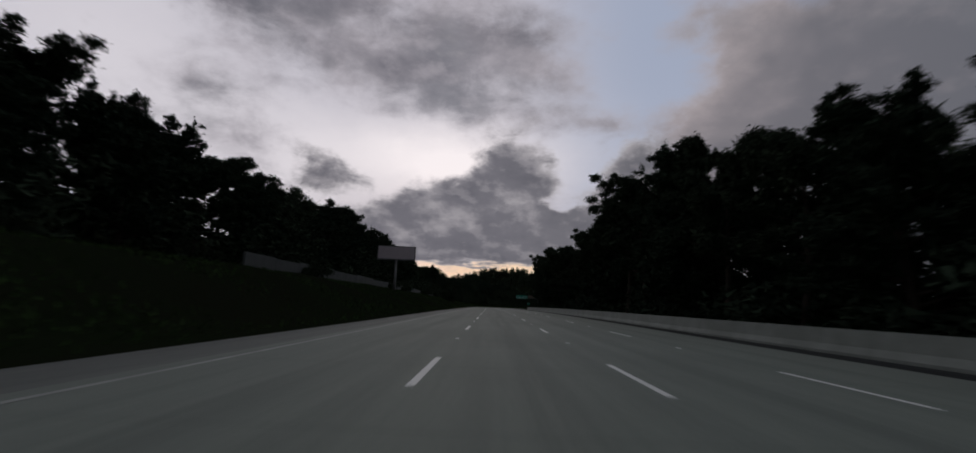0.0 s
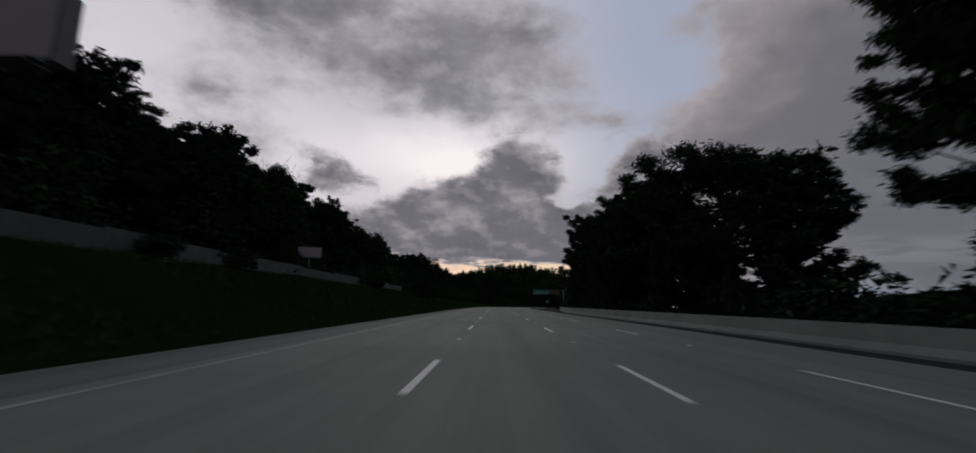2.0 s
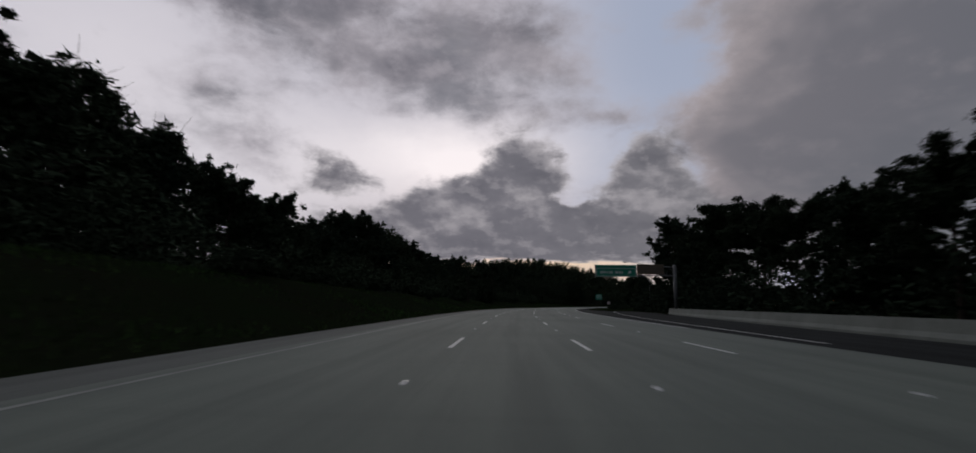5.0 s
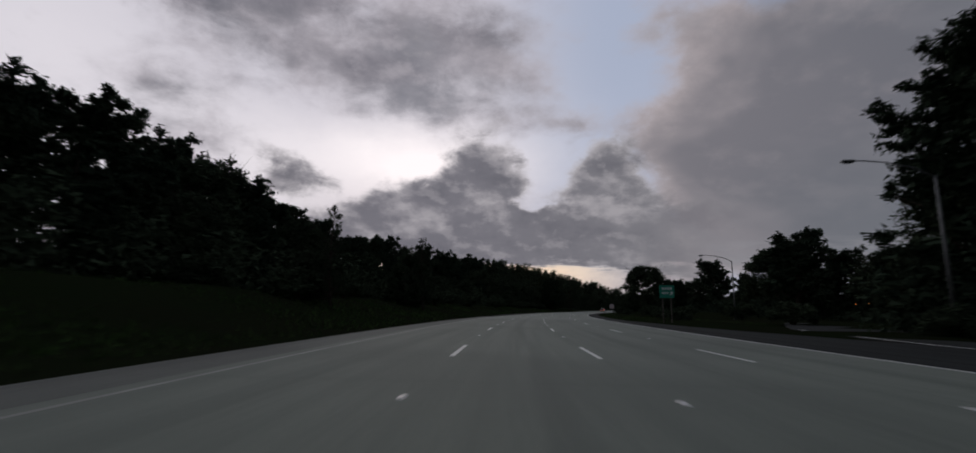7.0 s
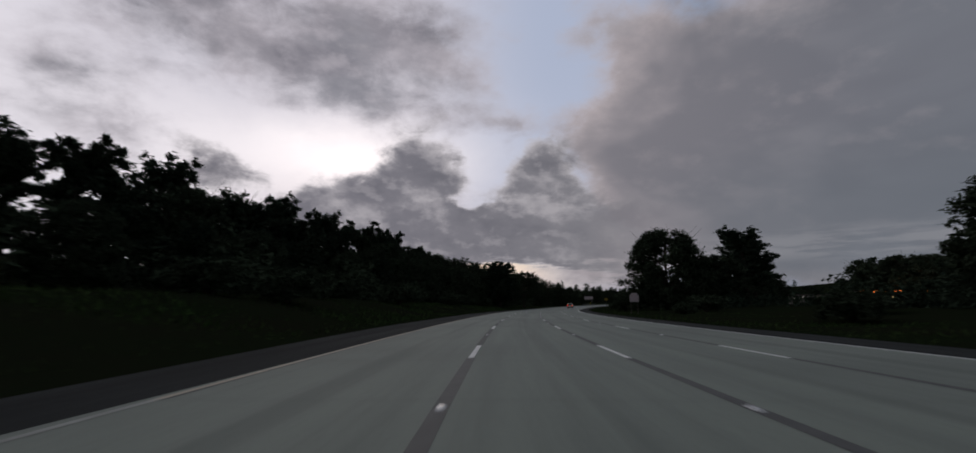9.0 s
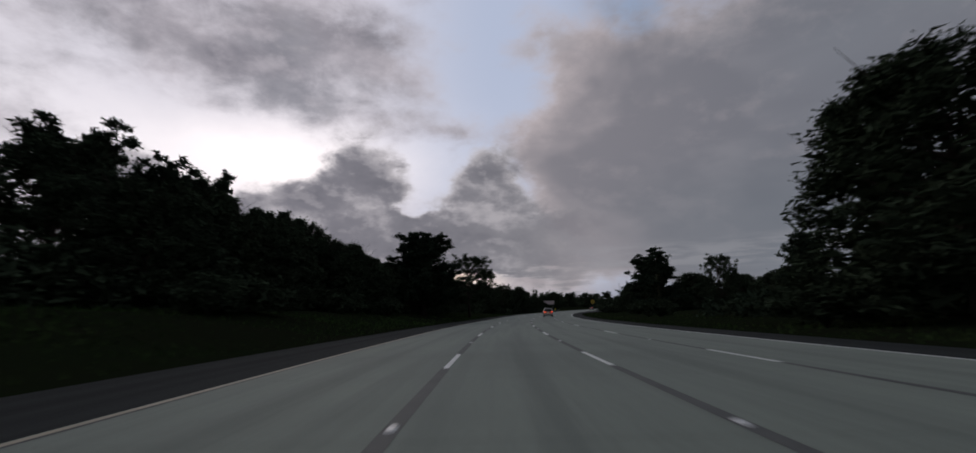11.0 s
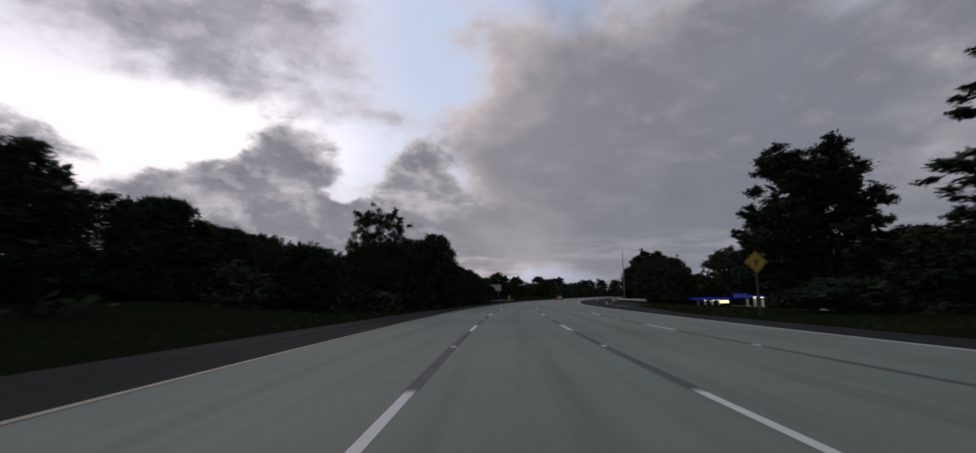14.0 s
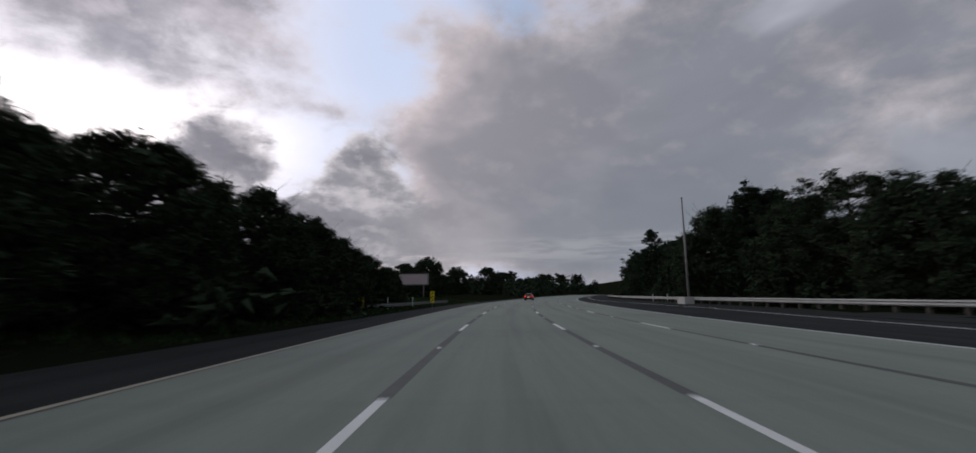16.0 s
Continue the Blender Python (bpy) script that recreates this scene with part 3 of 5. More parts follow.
# painted lines: dashes 3.66 m long, black contrast strips between them on the later part
DASH0, PERIOD, DASH = 36.8, 14.92, 3.66
edge_left = empty("edge_line_left", Matrix.Identity(4), "thin white edge line turning yellow", "road line", kind="structure")
strip("white_stripe", S0, 345, -3.81, -3.70, 0.004, M_WORN, parent=edge_left)
strip("yellow_stripe", 345, 900, -3.81, -3.70, 0.004, M_YELLOW, parent=edge_left)
strip("dark_seam", 345, 900, -3.69, -3.63, 0.003, M_TAR, parent=edge_left)
edge_right = empty("edge_line_right", Matrix.Identity(4), "white edge line beside the dark shoulder", "road line", kind="structure")
strip("white_stripe", 215, 900, 11.06, 11.18, 0.004, M_WHITE, parent=edge_right)
strip("ramp_stripe", 205, 300, lambda s: ramp_line(s) - 0.07, lambda s: ramp_line(s) + 0.07, 0.016, M_WHITE, parent=edge_right)
strip("slip_stripe", 585, 800, lambda s: float(np.interp(s, [585, 616, 640, 700, 800], [14.6, 15.75, 17.3, 14.6, 12.4])) - 0.07, lambda s: float(np.interp(s, [585, 616, 640, 700, 800], [14.6, 15.75, 17.3, 14.6, 12.4])) + 0.07, 0.016, M_WHITE, parent=edge_right)


def lane_line(name, o):
    line = empty(name, Matrix.Identity(4), "broken white lane line with reflective markers", "road line", kind="structure")
    first = -8
    for k in range(first, 58):
        s = DASH0 + PERIOD * k
        if s > 320:
            strip("contrast_strip", s + DASH + 0.02, s + PERIOD - 0.02, o - 0.1, o + 0.1, 0.003, M_TAR, 6.0, parent=line)
        strip("dash", s, s + DASH, o - 0.065, o + 0.065, 0.004, M_WHITE, 2.0, parent=line)
        m = s + 9.3
        bm = bmesh.new()
        bmesh.ops.create_cone(bm, cap_ends=True, segments=8, radius1=0.07, radius2=0.05, depth=0.018)
        dot = part("marker", bm, M_MARKER, line)
        x, y, z = on_road(m, o, 0.013)
        dot.matrix_basis = pose(x, y, z, 0, 0, heading(m)) @ Matrix.Diagonal((1.0, 1.8, 1, 1))
    return line


lane_line("lane_line_1", 0.0)
lane_line("lane_line_2", 3.65)
lane_line("lane_line_3", 7.3)


# ---------------------------------------------------------------- barrier, bank wall, guard rails
def extruded(name, s0, s1, across, profile, mat, base=0.0, step=3.0, on_ground=False):
    """A profile (across, up) swept along the road; closed at both ends."""
    n = max(int(round((s1 - s0) / step)), 1)
    verts, faces, w = [], [], len(profile)
    for i in range(n + 1):
        s = s0 + (s1 - s0) * i / n
        o = across(s) if callable(across) else across
        h = float(terrain(s, o)) if on_ground else base
        verts += [on_road(s, o + a, h + b) for a, b in profile]
    for i in range(n):
        for k in range(w):
            a, b = i * w + k, i * w + (k + 1) % w
            faces.append((a, b, b + w, a + w))
    faces += [tuple(range(w))[::-1], tuple(n * w + k for k in range(w))]
    return mesh_from(name, verts, faces, mat)


def barrier_line(s):
    return float(np.interp(s, [-120, 150, 165, 185, 225, 262], [12.75, 12.75, 13.9, 16.2, 20.2, 23.6]))


K_RAIL = [(-0.02, -0.15), (-0.02, 0.08), (0.1, 0.3), (0.17, 0.84), (0.33, 0.84), (0.37, 0.3), (0.5, 0.08), (0.5, -0.15)]
barrier = empty("concrete_barrier", Matrix.Identity(4), "long grey concrete safety barrier with a stained foot", "barrier", kind="structure")
for k in range(64):
    a = -120 + k * 6.0
    if a + 6 > 264:
        break
    link("barrier_block", extruded("barrier_block", a, a + 5.985, barrier_line, K_RAIL, M_BARRIER), barrier)

bank_wall = empty("bank_wall", Matrix.Identity(4), "low pale block wall along the top of the grass bank", "wall", kind="structure")
for k in range(13, 38):
    a = -36 + k * 6.0
    tall = 1.38 + 0.1 * math.sin(k * 1.7)
    link("wall_panel", extruded("wall_panel", a, a + 5.97, lambda s: -21.5 + 0.6 * math.sin(s * 0.03), [(-0.12, -0.5), (-0.12, tall), (0.12, tall), (0.12, -0.5)], M_WALL, on_ground=True), bank_wall)


def rail_line(s):
    return float(np.interp(s, [622, 656, 700, 800, 900], [23.2, 20.6, 19.6, 17.2, 15.5]))


W_BEAM = [(0, 0.4), (-0.05, 0.47), (0.03, 0.56), (-0.05, 0.65), (0, 0.72), (0.02, 0.72), (-0.03, 0.65), (0.05, 0.56), (-0.03, 0.47), (0.02, 0.4)]
rail = empty("guard_rail", Matrix.Identity(4), "pale weathered steel guard rail on timber posts", "guard rail", kind="structure")
for k in range(28):
    a = 622 + k * 4.0
    link("beam", extruded("beam", a, a + 4.0, rail_line, W_BEAM, M_RAIL, step=2.0), rail)
for k in range(56):
    s = 623 + k * 2.0
    x, y, z = on_road(s, rail_line(s) + 0.14, 0)
    ob = part("post", boxed((0.18, 0.2, 1.3), (0, 0, 0.1), bevel=0.01), M_TIMBER, rail)
    ob.matrix_basis = pose(x, y, z, 0, 0, heading(s))
x, y, z = on_road(622, rail_line(622), 0)
end = part("end_terminal", boxed((0.5, 0.5, 0.55), (0, 0, 0.5), bevel=0.05), M_RAIL, rail)
end.matrix_basis = pose(x, y, z, 0, 0, heading(622))
x, y, z = on_road(655, rail_line(655) - 0.7, 0)
block = tagged(part("crash_block", boxed((1.0, 2.6, 0.8), (0, 0, 0.35), bevel=0.05), M_PALEBLOCK, None), "pale concrete block at the foot of a mast", "concrete block")
block.matrix_basis = pose(x, y, z, 0, 0, heading(655))
left_rail = empty("guard_rail", Matrix.Identity(4), "thin steel guard rail on the grass verge", "guard rail", kind="structure")


def left_rail_line(s):
    return float(np.interp(s, [636, 650, 700], [-11.5, -9.0, -7.5]))


for k in range(8):
    a = 638 + k * 4.0
    link("beam", extruded("beam", a, a + 4.0, left_rail_line, W_BEAM, M_OLDRAIL, step=2.0, base=-0.12), left_rail)
for k in range(16):
    s = 639 + k * 2.0
    x, y, z = on_road(s, left_rail_line(s) - 0.14, 0)
    ob = part("post", boxed((0.18, 0.2, 1.2), (0, 0, 0.0), bevel=0.01), M_TIMBER, left_rail)
    ob.matrix_basis = pose(x, y, z, 0, 0, heading(s))


# ---------------------------------------------------------------- trees


def foliage(name, clumps, count, size, mat, seed, stretch=1.6, droop=0.0, heart=(), heart_count=0):
    """Many small leaf sprays round the middles of clumps: x, y, z, radius across, radius up."""
    r = np.random.default_rng(seed)
    c = np.array(clumps, float)
    weight = c[:, 3] ** 1.6 * c[:, 4] ** 0.5
    pick = r.choice(len(c), count, p=weight / weight.sum())
    ball = r.normal(size=(count, 3))
    ball /= np.linalg.norm(ball, axis=1)[:, None]
    reach = r.random(count) ** 0.45 * (1 + 0.18 * r.normal(size=count))
    ball *= np.where(r.random(count) < 0.16, 0.95 + 0.3 * np.abs(r.normal(size=count)), reach)[:, None]
    mid = c[pick, :3] + ball * np.stack([c[pick, 3], c[pick, 3], c[pick, 4]], 1)
    a = r.normal(size=(count, 3))
    a[:, 2] *= 0.5
    a[:, 2] -= droop
    a /= np.linalg.norm(a, axis=1)[:, None]
    b = np.cross(a, r.normal(size=(count, 3)))
    b /= np.linalg.norm(b, axis=1)[:, None]
    s = size * (0.6 + 0.8 * r.random(count))[:, None]
    verts = np.stack([mid - a * s * stretch * 0.45 + b * s * 0.3, mid - a * s * stretch * 0.45 - b * s * 0.3, mid + a * s * stretch * 0.75], 1).reshape(-1, 3)
    i = np.arange(count)[:, None] * 3
    faces = (i + [0, 1, 2]).tolist()
    verts = verts.tolist()
    if heart_count:
        inner = foliage(name, heart, heart_count, size * 2.6, mat, seed + 1, 1.2)
        base = len(verts)
        verts += [tuple(v.co) for v in inner.vertices]
        faces += [[base + v for v in p.vertices] for p in inner.polygons]
        bpy.data.meshes.remove(inner)
    me = bpy.data.meshes.new(name)
    me.from_pydata(verts, [], faces)
    me.materials.append(mat)
    return me


def limbs(bm, seed, height, trunk_r, top, whorls, reach, lift, lean=0.0, split=1):
    """A tapered, slightly bent trunk and limbs; gives back the ends of the limbs."""
    r = np.random.default_rng(seed)
    bent = r.normal(size=2) * 0.02 * height
    path = [(bent[0] * math.sin(k / 8 * 2.6) + lean * height * (k / 8) ** 2, bent[1] * math.sin(k / 8 * 2.1), height * top * k / 8) for k in range(9)]
    tube(bm, path, [trunk_r * (1.25 if k == 0 else 1) * (1 - 0.85 * k / 8) for k in range(9)], 7)
    ends = []
    for level in whorls:
        f = min(level / top, 0.98) * 8
        i = int(f)
        base = Vector(path[i]).lerp(Vector(path[min(i + 1, 8)]), f - i)
        for _ in range(split):
            a = r.random() * 2 * math.pi
            ln = reach(level) * height * (0.7 + 0.5 * r.random())
            up = lift(level) * ln * (0.7 + 0.6 * r.random())
            p1 = base + Vector((math.cos(a) * ln * 0.5, math.sin(a) * ln * 0.5, up * 0.35))
            a += r.normal() * 0.25
            p2 = base + Vector((math.cos(a) * ln, math.sin(a) * ln, up))
            rad = trunk_r * (0.38 - 0.25 * level)
            tube(bm, [base, p1, p2], [max(rad, 0.03), max(rad * 0.6, 0.022), 0.012], 5, caps=False)
            ends.append((p1, p2, ln, level))
    return ends, path


def spray(r, p1, p2, n, spread, big, flat):
    """Clumps strung along the outer half of a limb."""
    out = []
    for k in range(n):
        q = p1.lerp(p2, 0.25 + 0.8 * k / max(n - 1, 1)) + Vector(r.normal(size=3) * (spread, spread, spread * 0.5))
        rad = big * (0.6 + 0.8 * r.random())
        out.append((q.x, q.y, q.z + 0.15, rad, rad * flat))
    return out


def tree_model(kind, seed, count, size):
    """Trunk and crown meshes of a tree about 18 m tall (bushes: 4 m), standing at its own origin."""
    r = np.random.default_rng(seed + 50)
    bm, clumps, heart = bmesh.new(), [], []
    h = 18.0
    mat = M_PINE
    if kind == "cypress":
        ends, path = limbs(bm, seed, h, 0.45, 0.95, [0.12 + 0.041 * i for i in range(20)], lambda f: 0.07 + 0.31 * (1 - f) ** 0.62, lambda f: 0.42 + 0.35 * f, split=3)
        for p1, p2, ln, f in ends:
            clumps += spray(r, p1.lerp(p2, -0.2), p2, 4, 0.4, 0.66, 0.5)
            clumps.append((p2.x, p2.y, p2.z + 0.35, 0.3, 0.75))
        clumps.append((*path[-1], 0.5, 1.0))
        mat = M_CYPRESS
        heart = [(x * 0.62, y * 0.62, z * 0.9, rr * 1.5, rz * 1.7) for x, y, z, rr, rz in clumps]
    elif kind == "pine":
        ends, path = limbs(bm, seed, h, 0.34, 0.93, [0.34 + 0.041 * i for i in range(15)], lambda f: 0.07 + 0.25 * math.sin(math.pi * min(max((f - 0.12) / 0.93, 0), 1)) ** 0.8, lambda f: 0.08 + 0.6 * f, split=2)
        for p1, p2, ln, f in ends:
            clumps += spray(r, p1.lerp(p2, 0.1), p2, 3, 0.45, 0.85, 0.6)
        clumps.append((*path[-1], 1.0, 0.9))
        clumps.append((path[-2][0] + 0.6, path[-2][1] - 0.4, path[-2][2], 1.1, 0.9))
        heart = [(x * 0.55, y * 0.55, 0.56 * h + (z - 0.56 * h) * 0.8, rr, rz) for x, y, z, rr, rz in clumps if z > 0.5 * h]
    elif kind == "umbrella":
        ends, path = limbs(bm, seed, h, 0.5, 0.74, [0.3 + 0.0185 * i for i in range(24)], lambda f: 0.44 - 0.2 * max(f - 0.5, 0) / 0.24, lambda f: 0.3 + 0.35 * f, split=2)
        for p1, p2, ln, f in ends:
            clumps += spray(r, p1.lerp(p2, 0.35), p2, 5, 0.75, 1.0, 0.55)
    elif kind == "cedar":
        ends, path = limbs(bm, seed, h, 0.32, 0.98, [0.1 + 0.027 * i for i in range(33)], lambda f: 0.03 + 0.27 * (1 - f) ** 0.75, lambda f: 0.16 + 0.1 * f, split=3)
        for p1, p2, ln, f in ends:
            clumps += spray(r, p1.lerp(p2, -0.5), p2, 4, 0.25, 0.32 + 0.06 * ln, 0.42)
        clumps.append((*path[-1], 0.25, 0.7))
        mat = M_CYPRESS
    elif kind == "broad":
        ends, path = limbs(bm, seed, h, 0.4, 0.8, [0.12 + 0.028 * i for i in range(24)], lambda f: 0.2 + 0.14 * math.sin(math.pi * min(f * 1.2, 1)), lambda f: 0.65 + 0.4 * f, split=2)
        lobes = r.random((9, 2)) * (6.28, 0.75) + (0, 0.1)
        for _ in range(150):
            a, up = r.random() * 6.28, r.random() ** 0.8
            bulge = 0.9 + 0.22 * max(math.cos(a - q) * math.exp(-((up - w) / 0.25) ** 2) for q, w in lobes) + 0.06 * r.normal()
            d = h * 0.37 * math.sqrt(max(1 - (up * 0.97) ** 2.3, 0.02)) * bulge
            clumps.append((math.cos(a) * d, math.sin(a) * d, h * (0.05 + 0.88 * up * (0.96 + 0.06 * bulge)), 0.75 + 0.4 * r.random(), 0.6 + 0.35 * r.random()))
        for _ in range(16):
            a, d = r.random() * 6.28, h * 0.24 * r.random() ** 0.5
            clumps.append((math.cos(a) * d, math.sin(a) * d, 0.8 + r.random() * 3.8, 1.2 + 0.5 * r.random(), 1.0 + 0.5 * r.random()))
        mat = M_EUC
        heart = [(x * 0.75, y * 0.75, z * 0.92, rr * 1.4, rz * 1.6) for x, y, z, rr, rz in clumps]
    elif kind == "round":
        ends, path = limbs(bm, seed, h, 0.36, 0.86, [0.22 + 0.024 * i for i in range(27)], lambda f: 0.12 + 0.22 * math.sin(math.pi * min(max((f - 0.05) / 0.95, 0), 1)), lambda f: 0.3 + 0.5 * f, split=2)
        for p1, p2, ln, f in ends:
            clumps += spray(r, p1, p2, 3, 0.4, 0.6, 0.7)
        for _ in range(100):
            a, up = r.random() * 6.28, r.random()
            d = h * 0.35 * math.sqrt(max(1 - ((up - 0.42) / 0.6) ** 2, 0.03)) * (0.7 + 0.4 * r.random())
            clumps.append((math.cos(a) * d, math.sin(a) * d, h * (0.24 + 0.72 * up), 0.6 + 0.35 * r.random(), 0.5 + 0.3 * r.random()))
        mat = M_EUC
    elif kind == "spire":
        ends, path = limbs(bm, seed, h, 0.26, 1.0, [0.06 + 0.0315 * i for i in range(29)], lambda f: 0.03 + 0.17 * (1 - f) ** 0.9, lambda f: 0.75, split=3)
        for p1, p2, ln, f in ends:
            clumps += spray(r, p1, p2, 3, 0.08, 0.14 + 0.22 * (1 - f), 0.9)
    else:
        for _ in range(9):
            a, t = r.random() * 6.28, 0.5 + r.random()
            tube(bm, [(0, 0, 0), (math.cos(a) * t * 0.5, math.sin(a) * t * 0.5, 1.2), (math.cos(a) * t * 1.3, math.sin(a) * t * 1.3, 2.4)], [0.09, 0.06, 0.02], 5, caps=False)
        for _ in range(34):
            a, d = r.random() * 6.28, 2.0 * r.random() ** 0.5
            top = 3.7 * math.sqrt(max(1 - (d / 2.6) ** 2, 0.05))
            clumps.append((math.cos(a) * d, math.sin(a) * d, max(top * (0.25 + 0.65 * r.random()), 0.3), 0.5 + 0.35 * r.random(), 0.4 + 0.25 * r.random()))
        mat = M_EUC
        heart = clumps
    trunk = bpy.data.meshes.new("trunk")
    bm.to_mesh(trunk)
    bm.free()
    trunk.materials.append(M_BARK)
    trunk.polygons.foreach_set("use_smooth", [True] * len(trunk.polygons))
    crown = foliage("crown", clumps, count, size, mat, seed + 9, heart=heart, heart_count=count // 8 if heart else 0)
    top = float(np.percentile([v.co.z for v in crown.vertices], 99.7))
    return trunk, crown, top


NEAR = {
    "cypress": [tree_model("cypress", s, 30000, 0.27) for s in (3, 14, 25)],
    "pine": [tree_model("pine", s, 26000, 0.25) for s in (4, 15, 26)],
    "umbrella": [tree_model("umbrella", 5, 32000, 0.29)],
    "cedar": [tree_model("cedar", 6, 24000, 0.25), tree_model("cedar", 17, 24000, 0.25)],
    "broad": [tree_model("broad", s, 28000, 0.28) for s in (7, 18, 29)],
    "spire": [tree_model("spire", 8, 8000, 0.19)],
    "round": [tree_model("round", s, 26000, 0.245) for s in (10, 21)],
    "bush": [tree_model("bush", 9, 4500, 0.145), tree_model("bush", 20, 4500, 0.145)],
}
FAR = {kind: [tree_model(kind, s, 9000, 0.44) for s in seeds] for kind, seeds in (("cypress", (41, 52, 63)), ("pine", (44, 55, 66)), ("broad", (47, 58, 69)))}
TREE_LABELS = {
    "cypress": ("dark spreading cypress with layered flat foliage", "cypress tree"),
    "pine": ("dark pine with open branches and ragged crown", "pine tree"),
    "umbrella": ("wide umbrella-shaped pine with bare lower limbs", "pine tree"),
    "cedar": ("conical conifer with level tiered branches", "conifer tree"),
    "broad": ("dense dark green leafy tree branching from the ground", "tree"),
    "round": ("rounded leafy tree on a bare dark trunk", "tree"),
    "spire": ("young spiky conifer with a thin upright leader", "conifer tree"),
    "bush": ("low rounded dark green shrub on the verge", "shrub"),
}
planted = 0


def plant(kind, s, o, top=None, tall=None, wide=1.0, group="", label=""):
    """Stands a tree at s, o; top: its height over the pavement, or tall: over its own foot."""
    global planted
    planted += 1
    foot = ground_at(s, o) - 0.12
    x, y, z = on_road(s, o)
    height = tall if tall is not None else z + top - foot
    models = FAR[kind] if kind in FAR and (o < -37 or o > 40 or s > 705) else NEAR[kind]
    model = models[planted % len(models)]
    k = height / model[2]
    name = "shrub" if kind == "bush" else "tree"
    tree_ob = new(name)
    tree_ob.matrix_basis = pose(x, y, foot, 0, 0, (planted * 137.5) % 360) @ Matrix.Diagonal((k * wide, k * wide, k, 1))
    words, sort = TREE_LABELS[kind]
    tagged(tree_ob, label or words, sort, group)
    link("trunk", model[0], tree_ob)
    link("crown", model[1], tree_ob)
    return tree_ob


# left bank: s and height of the skyline, 35 m and then 50 m from the lanes
BANK_NEAR = [(-25, 20), (-12, 19.5), (0, 19), (12, 19), (23, 18.4), (33, 19.4), (42, 19.2), (51, 19.9), (60, 19.4), (70, 18.8), (80, 19.2), (90, 18), (98, 20.7), (106, 20), (114, 22), (123, 20), (133, 20.6), (146, 21)]
BANK_FAR = [(152, 28), (160, 31), (168, 28), (176, 27.5), (188, 30.5), (200, 28), (212, 29), (223, 29.6), (234, 26), (248, 25), (261, 25), (272, 20), (293, 21), (304, 24.5), (313, 25), (323, 26.5), (333, 24), (344, 22.7), (358, 21.5), (369, 18.5), (380, 20), (390, 21), (402, 22.3), (416, 22.3), (431, 23)]
BANK_LATE = [(447, 24), (465, 24.6), (478, 24.5), (487, 25.2), (505, 23), (520, 21.3), (534, 20), (549, 18), (570, 17.5), (586, 15.3), (600, 12.5), (615, 12), (635, 11.5), (655, 11), (680, 12)]
kinds = ["cypress", "pine", "cypress", "broad", "cypress", "pine", "cypress"]
for i, (s, top) in enumerate(BANK_NEAR):
    plant(kinds[i % 7], s, -35, top, wide=1.1, group="trees on the left bank")
    plant(kinds[(i + 2) % 7], s + 5, -29 if s < 118 else -46, top * 0.74, wide=1.1, group="trees on the left bank")
for i, (s, top) in enumerate(BANK_FAR):
    plant(kinds[(i + 1) % 7], s, -50, top * (1 + 0.05 * math.sin(i * 2.4)), wide=0.95, group="trees on the left hillside")
    plant(kinds[(i + 3) % 7], s + 4, -40 if s > 180 else -48, top * 0.76, wide=1.05, group="trees on the left hillside")
    if s > 245:
        plant("broad" if i % 2 else "cypress", s + 1, -29, top * 0.46, wide=1.15, group="trees on the left hillside")
for i, (s, top) in enumerate(BANK_LATE):
    plant(kinds[(i + 4) % 7], s, -50, top, wide=0.95, group="trees on the left hillside")
    plant("broad", s + 4, -36, top * 0.68, wide=1.1, group="trees on the left hillside")
    if s < 500:
        plant("broad", s + 2, -26, top * 0.5, wide=1.15, group="trees on the left hillside")

# single trees left of the lanes
for s, o, top in ((182.7, -12.6, 10.8), (302.5, -14.2, 9.6), (329.7, -13.2, 10.9)):
    plant("spire", s, o, top, wide=1.0, group="young conifers on the bank")
    plant("broad", s + 1.5, o - 2.5, top * (0.6 if s < 320 else 0.8), wide=1.1)
plant("cypress", 496.6, -15.2, 15.8, wide=1.35, label="tall dark cypress standing close to the verge")
plant("broad", 486.0, -21.0, 8.6, wide=1.2)
plant("cypress", 505.0, -17.5, 12.2, wide=1.3)
plant("round", 517.0, -10.6, 13.5, wide=1.1, label="rounded airy tree on a bare trunk beside the verge")
plant("broad", 511.0, -20.0, 7.4, wide=1.4)
plant("broad", 521.0, -21.0, 9.4, wide=1.3)
plant("broad", 529.0, -24.0, 8.0, wide=1.3)
VERGE = [
    (562, -14, 5.2), (567, -14.5, 4.6), (579, -12.5, 7.4), (585, -11, 8.4), (597.5, -13.5, 6.6), (604, -13.4, 7.9), (611, -13.2, 7.7), (619, -12.8, 7.4),
    (626, -12.6, 7.1), (633, -12.5, 6.6), (640, -12.5, 6.0), (647, -12.5, 5.1), (653, -12.4, 4.3), (612, -28, 11), (628, -28, 11.5), (646, -29.7, 11),
]
for i, (s, o, top) in enumerate(VERGE):
    plant("broad", s, o, top, wide=1.3 if o > -20 else 1.2, group="leafy trees beside the verge")
for s, top in ((545, 12), (553, 11.3), (560, 9.4), (567, 10.2), (575, 9.0), (583, 7.8), (592, 7.6), (601, 7.5)):
    plant("broad", s, -30, top, wide=1.2, group="trees on the left hillside")
